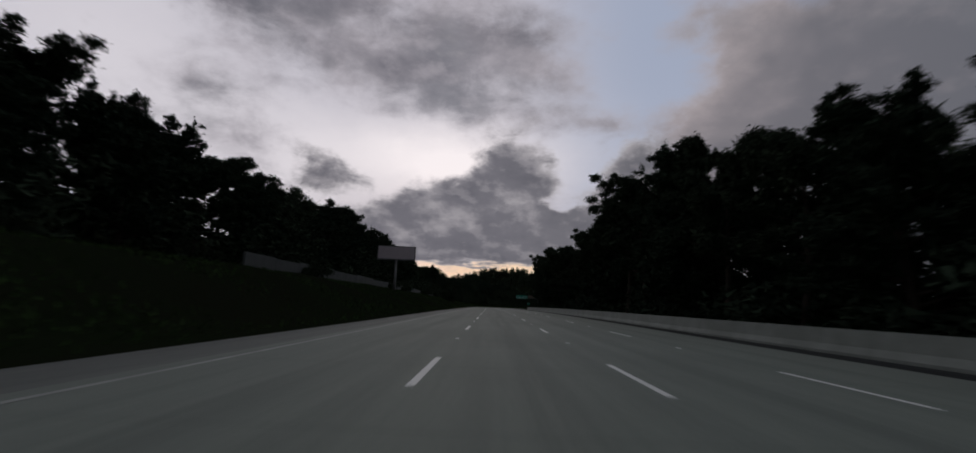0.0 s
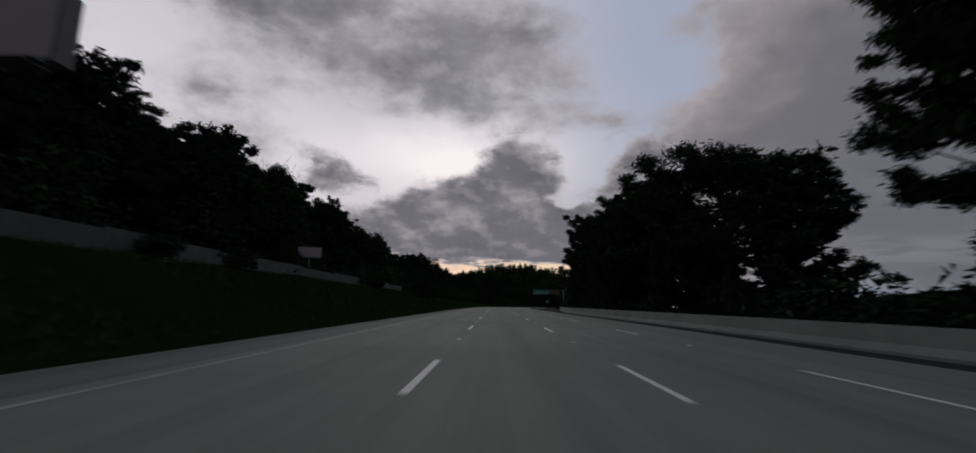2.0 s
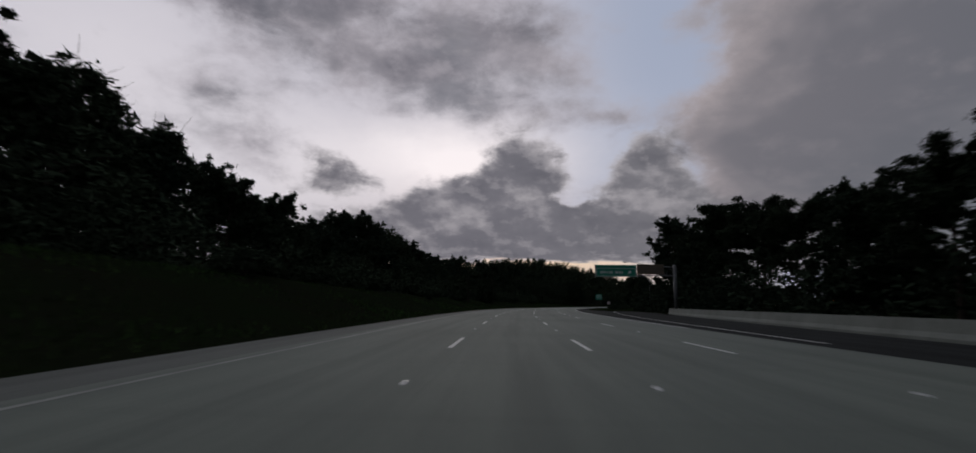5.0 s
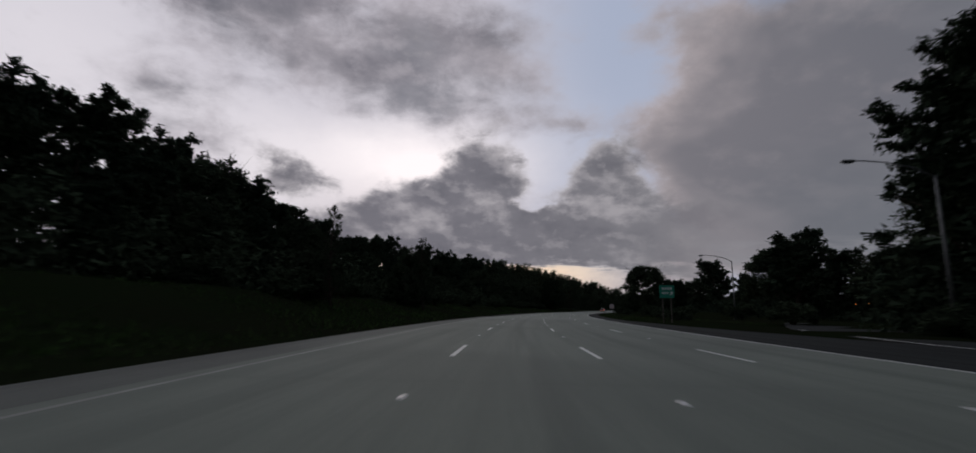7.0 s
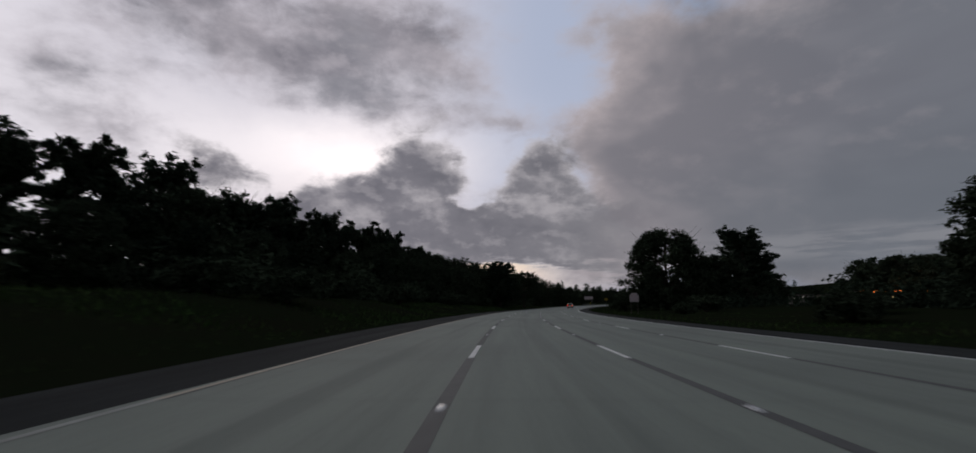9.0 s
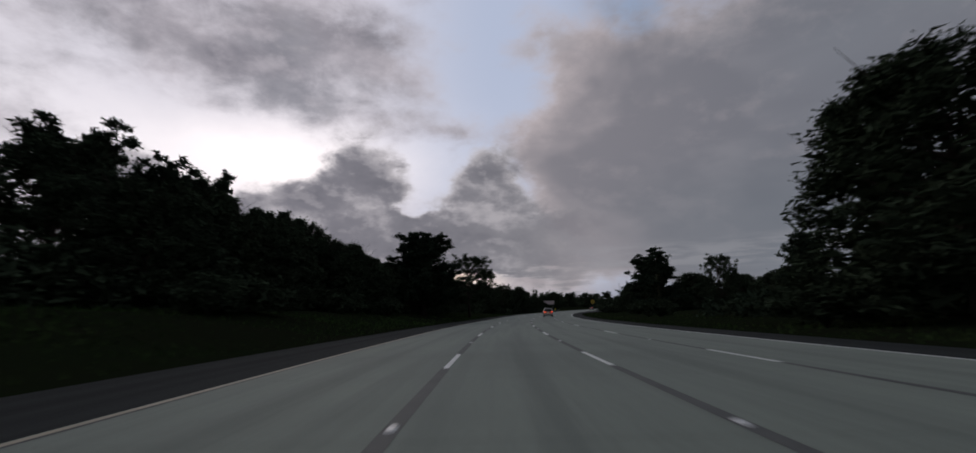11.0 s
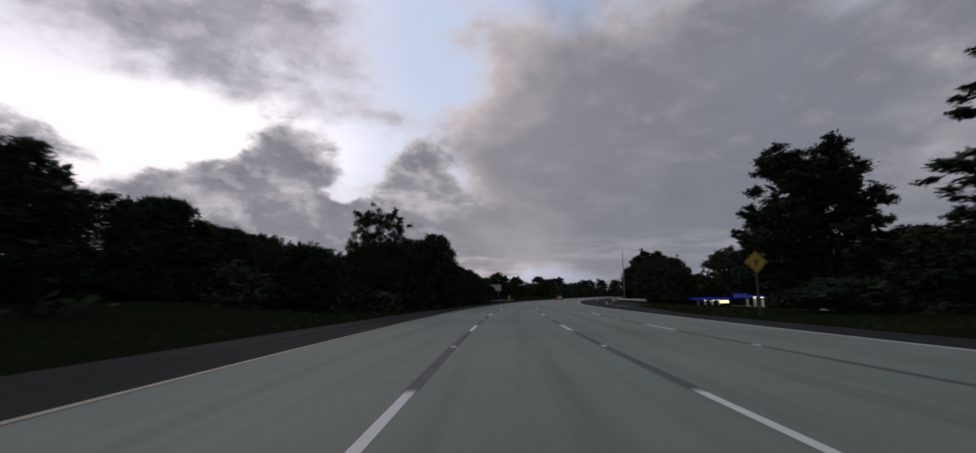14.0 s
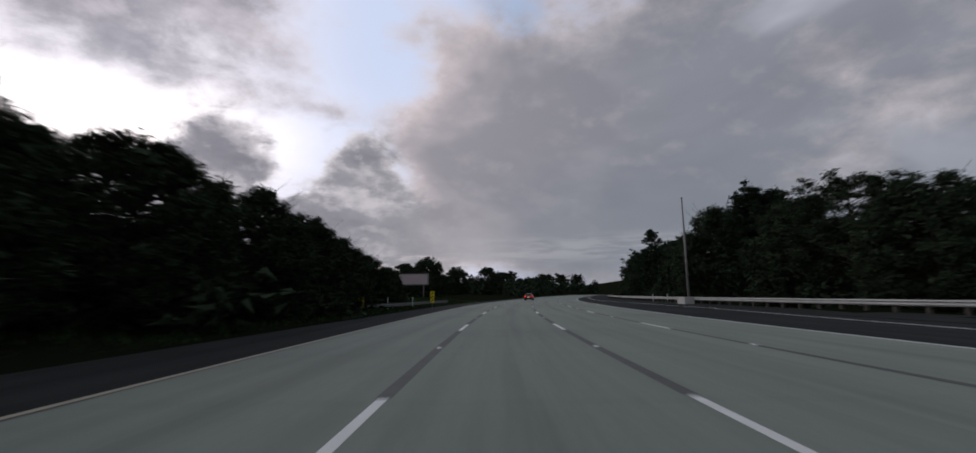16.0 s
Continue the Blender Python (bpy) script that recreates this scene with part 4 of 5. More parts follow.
for i in range(16):
    plant("broad", 668 + i * 15, -34 - 6 * math.sin(i * 1.3), 9 + 3.5 * math.sin(i * 2.1) ** 2, wide=1.1, group="trees past the billboard")

# right side: behind the barrier
RIGHT_NEAR = [(-14, 11), (-5, 11), (4, 11), (13, 11), (21, 12), (29, 13.6), (38, 15.2), (47, 17.6), (57, 17.6), (66, 18), (75, 16.6)]
for i, (s, top) in enumerate(RIGHT_NEAR):
    plant(("pine", "cypress", "pine")[i % 3], s, 19.5, top, wide=0.95, group="trees behind the barrier")
    plant("cypress", s + 4, 26, top * 0.82, wide=1.05, group="trees behind the barrier")
plant("pine", 83, 21, 15.5, wide=0.95, group="trees behind the barrier")
plant("cypress", 87, 27, 12.5, wide=1.1, group="trees behind the barrier")
plant("pine", 92, 20.3, 16.0, wide=0.85, group="trees behind the barrier", label="tall slender pine with sky showing between branches")
plant("umbrella", 120.5, 22.5, 15.4, wide=0.95, group="trees behind the barrier")
plant("cypress", 111, 24, 13.0, wide=1.1, group="trees behind the barrier")
RIGHT_MID = [(126, 12), (135, 18), (145, 18.5), (153.6, 19), (163, 18), (172, 19.5), (178, 18.5)]
for i, (s, top) in enumerate(RIGHT_MID):
    plant("pine" if i % 2 or s > 160 else "cypress", s, 20.5 if s < 150 else 21.5, top, wide=0.95 if s < 150 else 0.85, group="trees behind the barrier")
    plant("cypress", s + 5, 27, top * (0.85 if s < 160 else 0.74), wide=1.05, group="trees behind the barrier")
for s, o, top in ((193, 22.5, 9.2), (199, 23, 14.4), (207, 24, 10.6), (217, 27, 11), (228, 30, 11.5), (241, 32, 13), (253, 33, 15), (265, 34, 17), (276, 34, 16.5), (286, 33, 15)):
    plant(("cypress", "pine", "broad")[int(s) % 3], s, o, top, wide=1.05, group="trees beside the exit ramp")
plant("cypress", 295.4, 31.5, 20, wide=1.0, group="trees beside the exit ramp")
plant("broad", 299, 35, 13, wide=1.1, group="trees beside the exit ramp")
# right side: scattered groves
GROVE = [(338, 52, 10), (347, 50, 11.5), (355, 46, 15.7), (364, 52, 9.5), (374, 58, 9), (384, 60, 10), (393, 56, 16.3), (404, 60, 12), (415, 66, 11), (443, 29, 16.7), (452, 40, 12), (478, 55, 21.7), (470, 47, 13)]
for i, (s, o, top) in enumerate(GROVE):
    big = top > 15
    plant("cypress" if i % 3 else "broad", s, o, top, wide=1.25 if big else 1.3, group="groves right of the freeway")
for s, o, top, kind, wide in ((542, 47.6, 14, "round", 0.85), (559, 75.5, 21, "cypress", 1.0), (584, 37.5, 19, "cypress", 1.2), (599, 36, 14, "cypress", 1.1), (566, 46, 11, "broad", 1.3), (514, 66, 10, "broad", 1.2), (588, 78, 12, "broad", 1.1)):
    plant(kind, s, o, top, wide=wide, group="groves right of the freeway")
light_cedar = plant("cedar", 557.5, 35.5, 18.0, wide=1.25, label="pale grey-green conifer with level tiered branches")
light_cedar.children[1].data = light_cedar.children[1].data.copy()
light_cedar.children[1].data.materials[0] = M_CEDAR
for i, (s, top) in enumerate(((633, 8.4), (640, 10.2), (648, 9.6), (657, 12.8), (667, 12), (677, 9.5), (687, 8.8), (700, 11), (716, 15.3), (730, 12), (750, 12), (775, 12), (800, 11))):
    plant("cedar" if s == 716 else ("broad", "round", "broad", "cypress")[i % 4], s, 28.5, top, wide=(1.1, 1.25)[i % 2], group="trees behind the guard rail")
    plant("broad", s + (16 if s < 642 else 6), 35, top * 0.86, wide=1.2, group="trees behind the guard rail")
for i in range(11):
    plant("broad", 620 + i * 14, 84 + 8 * math.sin(i), 14 + 2 * math.sin(i * 1.7), wide=1.3, group="trees behind the filling station")
for i in range(19):
    plant("broad" if i % 3 else "pine", 330 + i * 23, (128 if 330 + i * 23 < 500 else 170) + 14 * math.sin(i * 2.2), 17 + 4 * math.sin(i * 1.1), wide=1.4, group="far trees across the valley")
# woods that close the view down the road
for i in range(40):
    s = 845 + 9 * (i % 20) + 40 * (i // 20)
    o = -85 + 7.5 * (i % 20) if i < 20 else 34 + 6 * (i % 20)
    if -12 < o < 26:
        continue
    plant(("broad", "pine", "cypress")[i % 3], s, o, 11 + 4 * math.sin(i * 1.9), wide=1.3, group="woods down the road")
plant("broad", 589.5, -9.8, 9.6, wide=0.85, group="leafy trees beside the verge")
plant("round", 571.5, -11.6, 9.8, wide=0.85, label="airy leafy tree leaning over the verge")
plant("broad", 616, 27.6, 6.0, wide=0.9, group="trees behind the guard rail")
for s, o, top in ((655, 142, 23), (630, 146, 23), (605, 146, 21.5), (582, 150, 21), (562, 146, 18.5), (545, 150, 18), (680, 140, 24), (520, 140, 16), (505, 138, 14.5), (640, 60, 8.5), (653, 60, 10), (664, 61, 10.5), (684, 62, 11), (703, 60, 14), (722, 60, 17)):
    plant("broad", s, o, top, wide=1.3, group="far trees across the valley")
plant("broad", 94, 25.5, 8.5, wide=1.1, group="trees behind the barrier")
plant("cypress", 80, 26, 13.5, wide=1.15, group="trees behind the barrier")
plant("broad", 88, 31, 10.5, wide=1.2, group="trees behind the barrier")
for s, top in ((112, 15), (122, 16.5), (131, 16), (140, 17), (149, 17.5), (158, 18), (166, 18.5), (175, 18), (184, 17)):
    plant("broad", s, -44.5, top, wide=1.15, group="trees on the left bank")
for s, o, top in ((574, 41, 7.5), (583, 45, 8.5), (592, 49, 9)):
    plant("broad", s, o, top, wide=1.3, group="groves right of the freeway")
# undergrowth below the trees, uncountable
def undergrowth(name, label, belts, per_metre, mat, seed):
    """belts: first and last s, nearest and farthest o, height."""
    r = np.random.default_rng(seed)
    clumps = []
    for s0, s1, o0, o1, tall in belts:
        for _ in range(int((s1 - s0) * per_metre)):
            s, o = s0 + (s1 - s0) * r.random(), o0 + (o1 - o0) * r.random()
            x, y, _ = on_road(s, o)
            g = ground_at(s, o)
            h = tall * (0.45 + 0.55 * r.random()) * (0.75 + 0.25 * math.sin(s * 0.21) * math.sin(s * 0.083 + o))
            for k in range(3):
                q = (0.18 + 0.3 * k) * h
                clumps.append((x + r.normal() * 0.5, y + r.normal() * 0.5, g + q, 1.0 + 0.7 * r.random() + 0.1 * h, 0.24 * h))
    me = foliage(name, clumps, len(clumps) * 52, 0.44, mat, seed, 1.3)
    tagged(link(name, me), label, "undergrowth", kind="stuff")


undergrowth("undergrowth_left", "black tangle of shrubs under the hillside trees", [(-40, 118, -24, -44, 9.5), (118, 172, -24, -38, 3.0), (112, 182, -41, -47, 9), (112, 182, -46, -56, 11), (172, 250, -25, -52, 9), (250, 440, -20, -50, 8.5), (265, 330, -38, -60, 11), (440, 512, -20, -48, 6), (500, 545, -15, -34, 3.6), (512, 660, -26, -48, 6), (557, 656, -9.0, -20, 3.4)], 1.15, M_EUC, 31)
undergrowth("undergrowth_right", "black tangle of shrubs under the roadside trees", [(-40, 98, 17, 26, 5.4), (-40, 98, 24, 34, 7), (96, 106, 18, 30, 3.6), (104, 186, 17.5, 30, 5), (186, 300, 25, 38, 8.5), (330, 430, 44, 64, 5), (430, 500, 27, 62, 4), (556, 575, 36, 50, 1.6), (636, 655, 25.5, 30, 5), (655, 800, 25.5, 38, 5.5), (600, 780, 78, 92, 9), (320, 520, 118, 140, 9), (530, 700, 140, 165, 10), (640, 720, 54, 66, 6)], 0.95, M_CYPRESS, 32)
# woods on the far hill and at the end of the road, uncountable
def far_woods(name, label, count, spot, size, seed):
    """spot(r) gives x, y and the height of a clump of trees."""
    r = np.random.default_rng(seed)
    clumps = []
    for _ in range(count):
        x, y, tall = spot(r)
        s, o = to_road(np.array([x]), np.array([y]))
        z = float(np.interp(s[0], LINE_S, LINE_Z) * math.exp(-abs(o[0]) / 400) + terrain(s, o)[0] * (0.7 if abs(o[0]) > 300 else 1.0) + hills(x, y))
        if -13 < o[0] < 25:
            continue
        for k in range(3):
            clumps.append((x + r.normal(), y + r.normal(), z + tall * (0.2 + 0.3 * k), tall * (0.36 - 0.07 * k), tall * 0.2))
    me = foliage(name, clumps, len(clumps) * 34, size, M_EUC, seed, 1.2)
    tagged(link(name, me), label, "woods", kind="stuff")


far_woods("hill_woods", "black woods covering the far hill", 1100, lambda r: (45 + 230 * r.normal(), 1290 + 60 * r.normal(), 6 + 15 * r.random() ** 2), 2.0, 41)
far_woods("end_woods", "dark woods closing the end of the freeway", 420, lambda r: on_road(770 + 150 * r.random(), -75 + 135 * r.random())[:2] + (4 + 4.5 * r.random(),), 1.1, 42)
# shrubs on the verges
for i in range(46):
    s = 20 + i * 10.5 + 4 * math.sin(i * 2.7)
    o = -(20.0 + 1.5 * math.sin(i * 1.9)) if s < 250 else -(19 - 3 * math.sin(i * 1.9))
    if s < 200 and i % 5 < 3:
        continue
    plant("bush", s, o, tall=1.6 + 1.1 * math.sin(i * 3.1) ** 2, wide=1.3, group="shrubs along the bank")
for i in range(24):
    s = 262 + i * 14
    plant("bush", s, 27 + float(right_edge(s)) - 13 + 7 * math.sin(i * 2.3), tall=1.5 + 1.3 * math.sin(i * 1.3) ** 2, wide=1.5, group="shrubs right of the freeway")

# grass on the banks, uncountable
blades = 130000
r = np.random.default_rng(3)
bs = r.random(blades) * 720 - 20
left_side = r.random(blades) < 0.72
bo = np.where(left_side, -6.6 - np.where(bs > 318, 1.0, 0.0) - r.random(blades) * 15, right_edge(bs) + 0.8 + r.random(blades) ** 1.5 * 14)
keep = left_side | ((bs > 318) & ~((bs > 585) & (bo < 26)))
bs, bo = bs[keep], bo[keep]
a = np.interp(bs, LINE_S, LINE_H)
px, py = np.interp(bs, LINE_S, LINE_X) + bo * np.cos(a), np.interp(bs, LINE_S, LINE_Y) + bo * np.sin(a)
pz = np.interp(bs, LINE_S, LINE_Z) + terrain(bs, bo) - 0.05
n = len(bs)
turn, tall, lean = r.random(n) * 6.28, 0.1 + 0.28 * r.random(n) ** 2, r.normal(size=(n, 2)) * 0.12
wide_x, wide_y = np.cos(turn) * 0.05, np.sin(turn) * 0.05
foot = np.stack([px, py, pz], 1)
verts = np.stack([foot - np.stack([wide_x, wide_y, 0 * turn], 1), foot + np.stack([wide_x, wide_y, 0 * turn], 1), foot + np.stack([lean[:, 0], lean[:, 1], tall], 1)], 1).reshape(-1, 3)
me = bpy.data.meshes.new("grass")
me.from_pydata(verts.tolist(), [], np.arange(3 * n).reshape(-1, 3).tolist())
me.materials.append(M_GRASS)
tagged(link("grass", me), "rough green grass tufts on the road verges", "grass", kind="stuff")


# ---------------------------------------------------------------- signs and billboards
def place_at(s, o, z=0.0, turn=0.0):
    x, y, h = on_road(s, o, z)
    return pose(x, y, h, 0, 0, heading(s) + turn)


def billboard(s, o, foot, low, high, wide, pole_r, turn, label, poles=(0.0,)):
    """Board facing back down the road; foot, low and high over the pavement."""
    b = empty("billboard", place_at(s, o, 0, turn), label, "billboard")
    part("face", boxed((wide - 0.3, 0.05, high - low - 0.3), (0, -0.34, (low + high) / 2)), M_BOARD, b)
    frame_bm = bmesh.new()
    for x in (-1, 1):
        box(frame_bm, (0.16, 0.75, high - low), (x * (wide / 2 - 0.08), 0, (low + high) / 2), bevel=0.02)
    for z in (low + 0.08, high - 0.08):
        box(frame_bm, (wide - 0.325, 0.745, 0.16), (0, 0, z), bevel=0.02)
    part("frame", frame_bm, M_BOARDEDGE, b)
    part("back_panel", boxed((wide - 0.33, 0.05, high - low - 0.33), (0, 0.3, (low + high) / 2)), M_BOARDEDGE, b)
    walkway = bmesh.new()
    box(walkway, (wide - 0.4, 0.5, 0.05), (0, -0.65, low - 0.12))
    for k in range(5):
        box(walkway, (0.05, 1.0, 0.06), (-wide / 2 + 0.5 + k * (wide - 1) / 4, -0.4, low - 0.18))
    part("catwalk", walkway, M_STEEL, b, "thin steel catwalk")
    for px in poles:
        bm = bmesh.new()
        tube(bm, [(px, 0, foot - 0.5), (px, 0, low + 0.5)], [pole_r, pole_r * 0.92], 16)
        part("pole", bm, M_POLE, b, "pale grey painted steel pole", smooth=True)
    return b


billboard(90, -17.1, 3.4, 8.65, 11.2, 7.1, 0.26, 0, "blank grey-pink billboard on one tall steel pole")
billboard(170.5, -36.3, 5.0, 9.3, 11.5, 4.6, 0.18, 18, "small blank pale billboard among the dark trees")
billboard(698, -22.2, 0.6, 3.5, 5.8, 6.4, 0.14, 6, "wide blank grey billboard on two posts", poles=(-2.2, 2.2))

# overhead exit sign on one post
gantry = empty("overhead_sign", place_at(261.5, 0, 0.3), "green exit sign and bare panel on a cantilever post", "road sign")
panel = part("sign_panel", boxed((5.9, 0.12, 1.75), (15.75, 0, 5.95), bevel=0.02), M_GREEN, gantry)
for x0, x1, z, hgt in ((13.4, 14.55, 5.72, 0.34), (14.62, 15.25, 5.72, 0.42), (15.6, 16.05, 5.72, 0.46), (16.12, 16.75, 5.72, 0.36)):
    k = 4 if x1 - x0 > 0.8 else 3
    for j in range(k):
        w = (x1 - x0) / k
        part("legend_bar", boxed((w * 0.62, 0.012, hgt * (1.0 if j % 2 == 0 else 0.75)), (x0 + w * (j + 0.5), -0.07, z)), M_SIGNWHITE, panel, "pale reflective lettering")
arrow = bmesh.new()
box(arrow, (0.12, 0.012, 0.55), (17.65, -0.07, 5.68), Matrix.Rotation(radians(40), 4, "Y"))
box(arrow, (0.12, 0.012, 0.36), (17.72, -0.071, 5.9), Matrix.Rotation(radians(90), 4, "Y"))
box(arrow, (0.12, 0.012, 0.34), (17.85, -0.072, 5.76))
part("arrow", arrow, M_SIGNWHITE, panel, "white slanting arrow")
edge = bmesh.new()
for z in (5.16, 6.3):
    box(edge, (5.7, 0.012, 0.05), (15.75, -0.066, z))
for x in (12.9, 18.6):
    box(edge, (0.05, 0.012, 1.09), (x, -0.066, 5.73))
part("border", edge, M_SIGNWHITE, panel)
part("end_plate", boxed((0.06, 0.9, 1.9), (12.75, 0.35, 5.95)), M_BOARDEDGE, gantry, "pale end plate")
part("bare_panel", boxed((3.9, 0.1, 1.5), (20.72, 0.02, 6.2), bevel=0.01), M_SIGNBACK, gantry, "bare brown backing panel")
truss = bmesh.new()
for z in (5.3, 6.6):
    tube(truss, [(12.9, 0.45, z), (24.2, 0.45, z)], [0.09, 0.09], 8)
for k in range(9):
    tube(truss, [(13 + k * 1.25, 0.45, 5.3), (13.6 + k * 1.25, 0.45, 6.6), (14.25 + k * 1.25, 0.45, 5.3)], [0.045] * 3, 6)
part("truss", truss, M_STEEL, gantry)
bm = bmesh.new()
tube(bm, [(24.3, 0.45, -0.9), (24.3, 0.45, 6.9)], [0.3, 0.26], 16)
part("post", bm, M_STEEL, gantry, smooth=True)

exit_sign = empty("exit_sign", place_at(318.1, 17.0, float(terrain(318, 17))), "small green gore sign on two timber posts", "road sign")
panel = part("sign_panel", boxed((1.55, 0.05, 1.35), (0, 0, 3.35), bevel=0.01), M_GREEN, exit_sign)
for j in range(4):
    part("legend_bar", boxed((0.2, 0.01, 0.26), (-0.42 + 0.28 * j, -0.032, 3.68)), M_SIGNWHITE, panel, "pale reflective lettering")
for j in range(3):
    part("legend_bar", boxed((0.17, 0.01, 0.2), (-0.42 + 0.24 * j, -0.032, 3.2)), M_SIGNWHITE, panel, "pale reflective lettering")
bars = bmesh.new()
box(bars, (0.09, 0.011, 0.42), (0.42, -0.033, 3.12), Matrix.Rotation(radians(40), 4, "Y"))
box(bars, (0.09, 0.012, 0.26), (0.5, -0.034, 3.3), Matrix.Rotation(radians(90), 4, "Y"))
box(bars, (0.09, 0.013, 0.26), (0.58, -0.035, 3.2))
part("arrow", bars, M_SIGNWHITE, panel, "white slanting arrow")
for x in (-0.45, 0.45):
    part("post", boxed((0.12, 0.12, 4.0), (x, 0.09, 1.7), bevel=0.01), M_TIMBER, exit_sign)


def diamond(s, o, z, size, label):
    d = empty("warning_sign", place_at(s, o, float(terrain(s, o))), label, "road sign")
    bm = boxed((size, 0.03, size), (0, 0, z), Matrix.Rotation(radians(45), 4, "Y"), bevel=0.008)
    panel = part("sign_panel", bm, M_UNLITAMBER, d)
    inner = bmesh.new()
    for sx, sz in ((1, 1), (1, -1), (-1, 1), (-1, -1)):
        box(inner, (0.025, 0.006, size * 0.86), (sx * size * 0.305, -0.02, z + sz * size * 0.305), Matrix.Rotation(radians(45 if sx * sz < 0 else -45), 4, "Y"))
    part("border", inner, M_BLACK, panel)
    mark = bmesh.new()
    box(mark, (0.1, 0.006, size * 0.5), (-0.05, -0.021, z - 0.03))
    box(mark, (0.1, 0.006, size * 0.32), (0.08, -0.022, z + 0.02), Matrix.Rotation(radians(35), 4, "Y"))
    part("symbol", mark, M_BLACK, panel, "black merging arrow")
    part("post", boxed((0.1, 0.1, z + 0.9), (0, 0.07, z / 2 - 0.1), bevel=0.01), M_TIMBER, d)
    return d


diamond(557.5, 16.9, 3.3, 1.0, "yellow diamond warning sign on a timber post")


def object_marker(s, o, z, label, tall=0.9):
    d = empty("object_marker", place_at(s, o, float(terrain(s, o))), label, "road sign")
    panel = part("sign_panel", boxed((0.42, 0.02, tall), (0, 0, z), bevel=0.004), M_AMBER, d)
    marks = bmesh.new()
    for k in range(3):
        box(marks, (0.09, 0.006, 0.34), (0, -0.014, z - tall / 2 + tall * (k + 0.6) / 3.2), Matrix.Rotation(radians(50), 4, "Y"))
    part("stripes", marks, M_BLACK, panel)
    part("post", boxed((0.06, 0.06, z + 0.8), (0, 0.045, z / 2 - 0.1)), M_STEEL, d)
    return d


object_marker(639.5, -10.1, 0.75, "yellow and black striped marker at the rail end", 0.7)
object_marker(640.5, -10.8, 0.85, "yellow and black striped marker at the rail end", 0.6)
object_marker(651, -6.6, 1.2, "tall yellow striped marker beside the guard rail", 1.2)
for s, o in ((646, -9.3), (652, -8.4), (668, 21.4), (676, 21.2)):
    d = empty("delineator", place_at(s, o - 0.5 if o < 0 else o, float(terrain(s, o))), "thin white reflector post", "marker post", "reflector posts")
    part("blade", boxed((0.09, 0.03, 1.1), (0, 0, 0.55), bevel=0.005), M_SIGNWHITE, d)
    part("reflector", boxed((0.08, 0.006, 0.2), (0, -0.02, 0.95)), M_MARKER, d)

# pale board facing the lanes among the grove
notice = empty("notice_board", place_at(412, 17.5, float(terrain(412, 17.5))), "pale blank notice board on two posts", "sign")
part("panel", boxed((1.3, 0.06, 1.0), (0, 0, 2.3), bevel=0.01), M_BOARD, notice)
part("cap", boxed((0.9, 0.1, 0.26), (0, 0, 2.94), bevel=0.05), M_BOARD, notice)
for x in (-0.6, 0.6):
    part("post", boxed((0.1, 0.1, 3.2), (x * 0.8, 0.085, 1.0)), M_TIMBER, notice)


def street_lamp(s, o, tall, arm, label):
    """Mast with one curved arm towards the lanes."""
    l = empty("street_lamp", place_at(s, o, float(terrain(s, o)) if o > 12 else 0), label, "street lamp", "street lamps")
    bm = bmesh.new()
    tube(bm, [(0, 0, -0.3), (0, 0, tall * 0.5), (0, 0, tall - 0.9)], [0.13, 0.1, 0.075], 12)
    part("mast", bm, M_STEEL, l, smooth=True)
    bm = bmesh.new()
    tube(bm, [(0, 0, tall - 1.0), (-0.25 * arm, 0, tall - 0.45), (-0.6 * arm, 0, tall - 0.1), (-0.85 * arm, 0, tall), (-arm, 0, tall)], [0.06, 0.055, 0.045, 0.04, 0.04], 8)
    part("arm", bm, M_STEEL, l, smooth=True)
    bm = boxed((0.75, 0.3, 0.16), (-arm - 0.3, 0, tall - 0.02), bevel=0.06)
    head = part("lamp_head", bm, M_STEEL, l)
    part("lens", boxed((0.4, 0.2, 0.08), (-arm - 0.35, 0, tall - 0.12), bevel=0.03), M_GLASS, head)
    part("base_plate", boxed((0.45, 0.45, 0.2), (0, 0, 0.05), bevel=0.02), M_BARRIER, l)
    return l


street_lamp(292.7, 26.2, 10.3, 4.5, "tall grey street lamp with a curved arm")
street_lamp(345.2, 33.0, 10.2, 4.3, "tall grey street lamp with a curved arm")

mast = empty("utility_mast", place_at(664, 23.0, -0.1), "bare pale timber pole standing behind the guard rail", "utility pole")
bm = bmesh.new()
tube(bm, [(0, 0, -0.3), (0, 0, 6), (0, 0, 13.3)], [0.17, 0.14, 0.09], 10)
part("pole", bm, M_POLE, mast, smooth=True)
part("cap", boxed((0.2, 0.2, 0.08), (0, 0, 13.32), bevel=0.02), M_STEEL, mast)
part("base_collar", boxed((0.5, 0.5, 0.5), (0, 0, 0.1), bevel=0.04), M_BARRIER, mast)


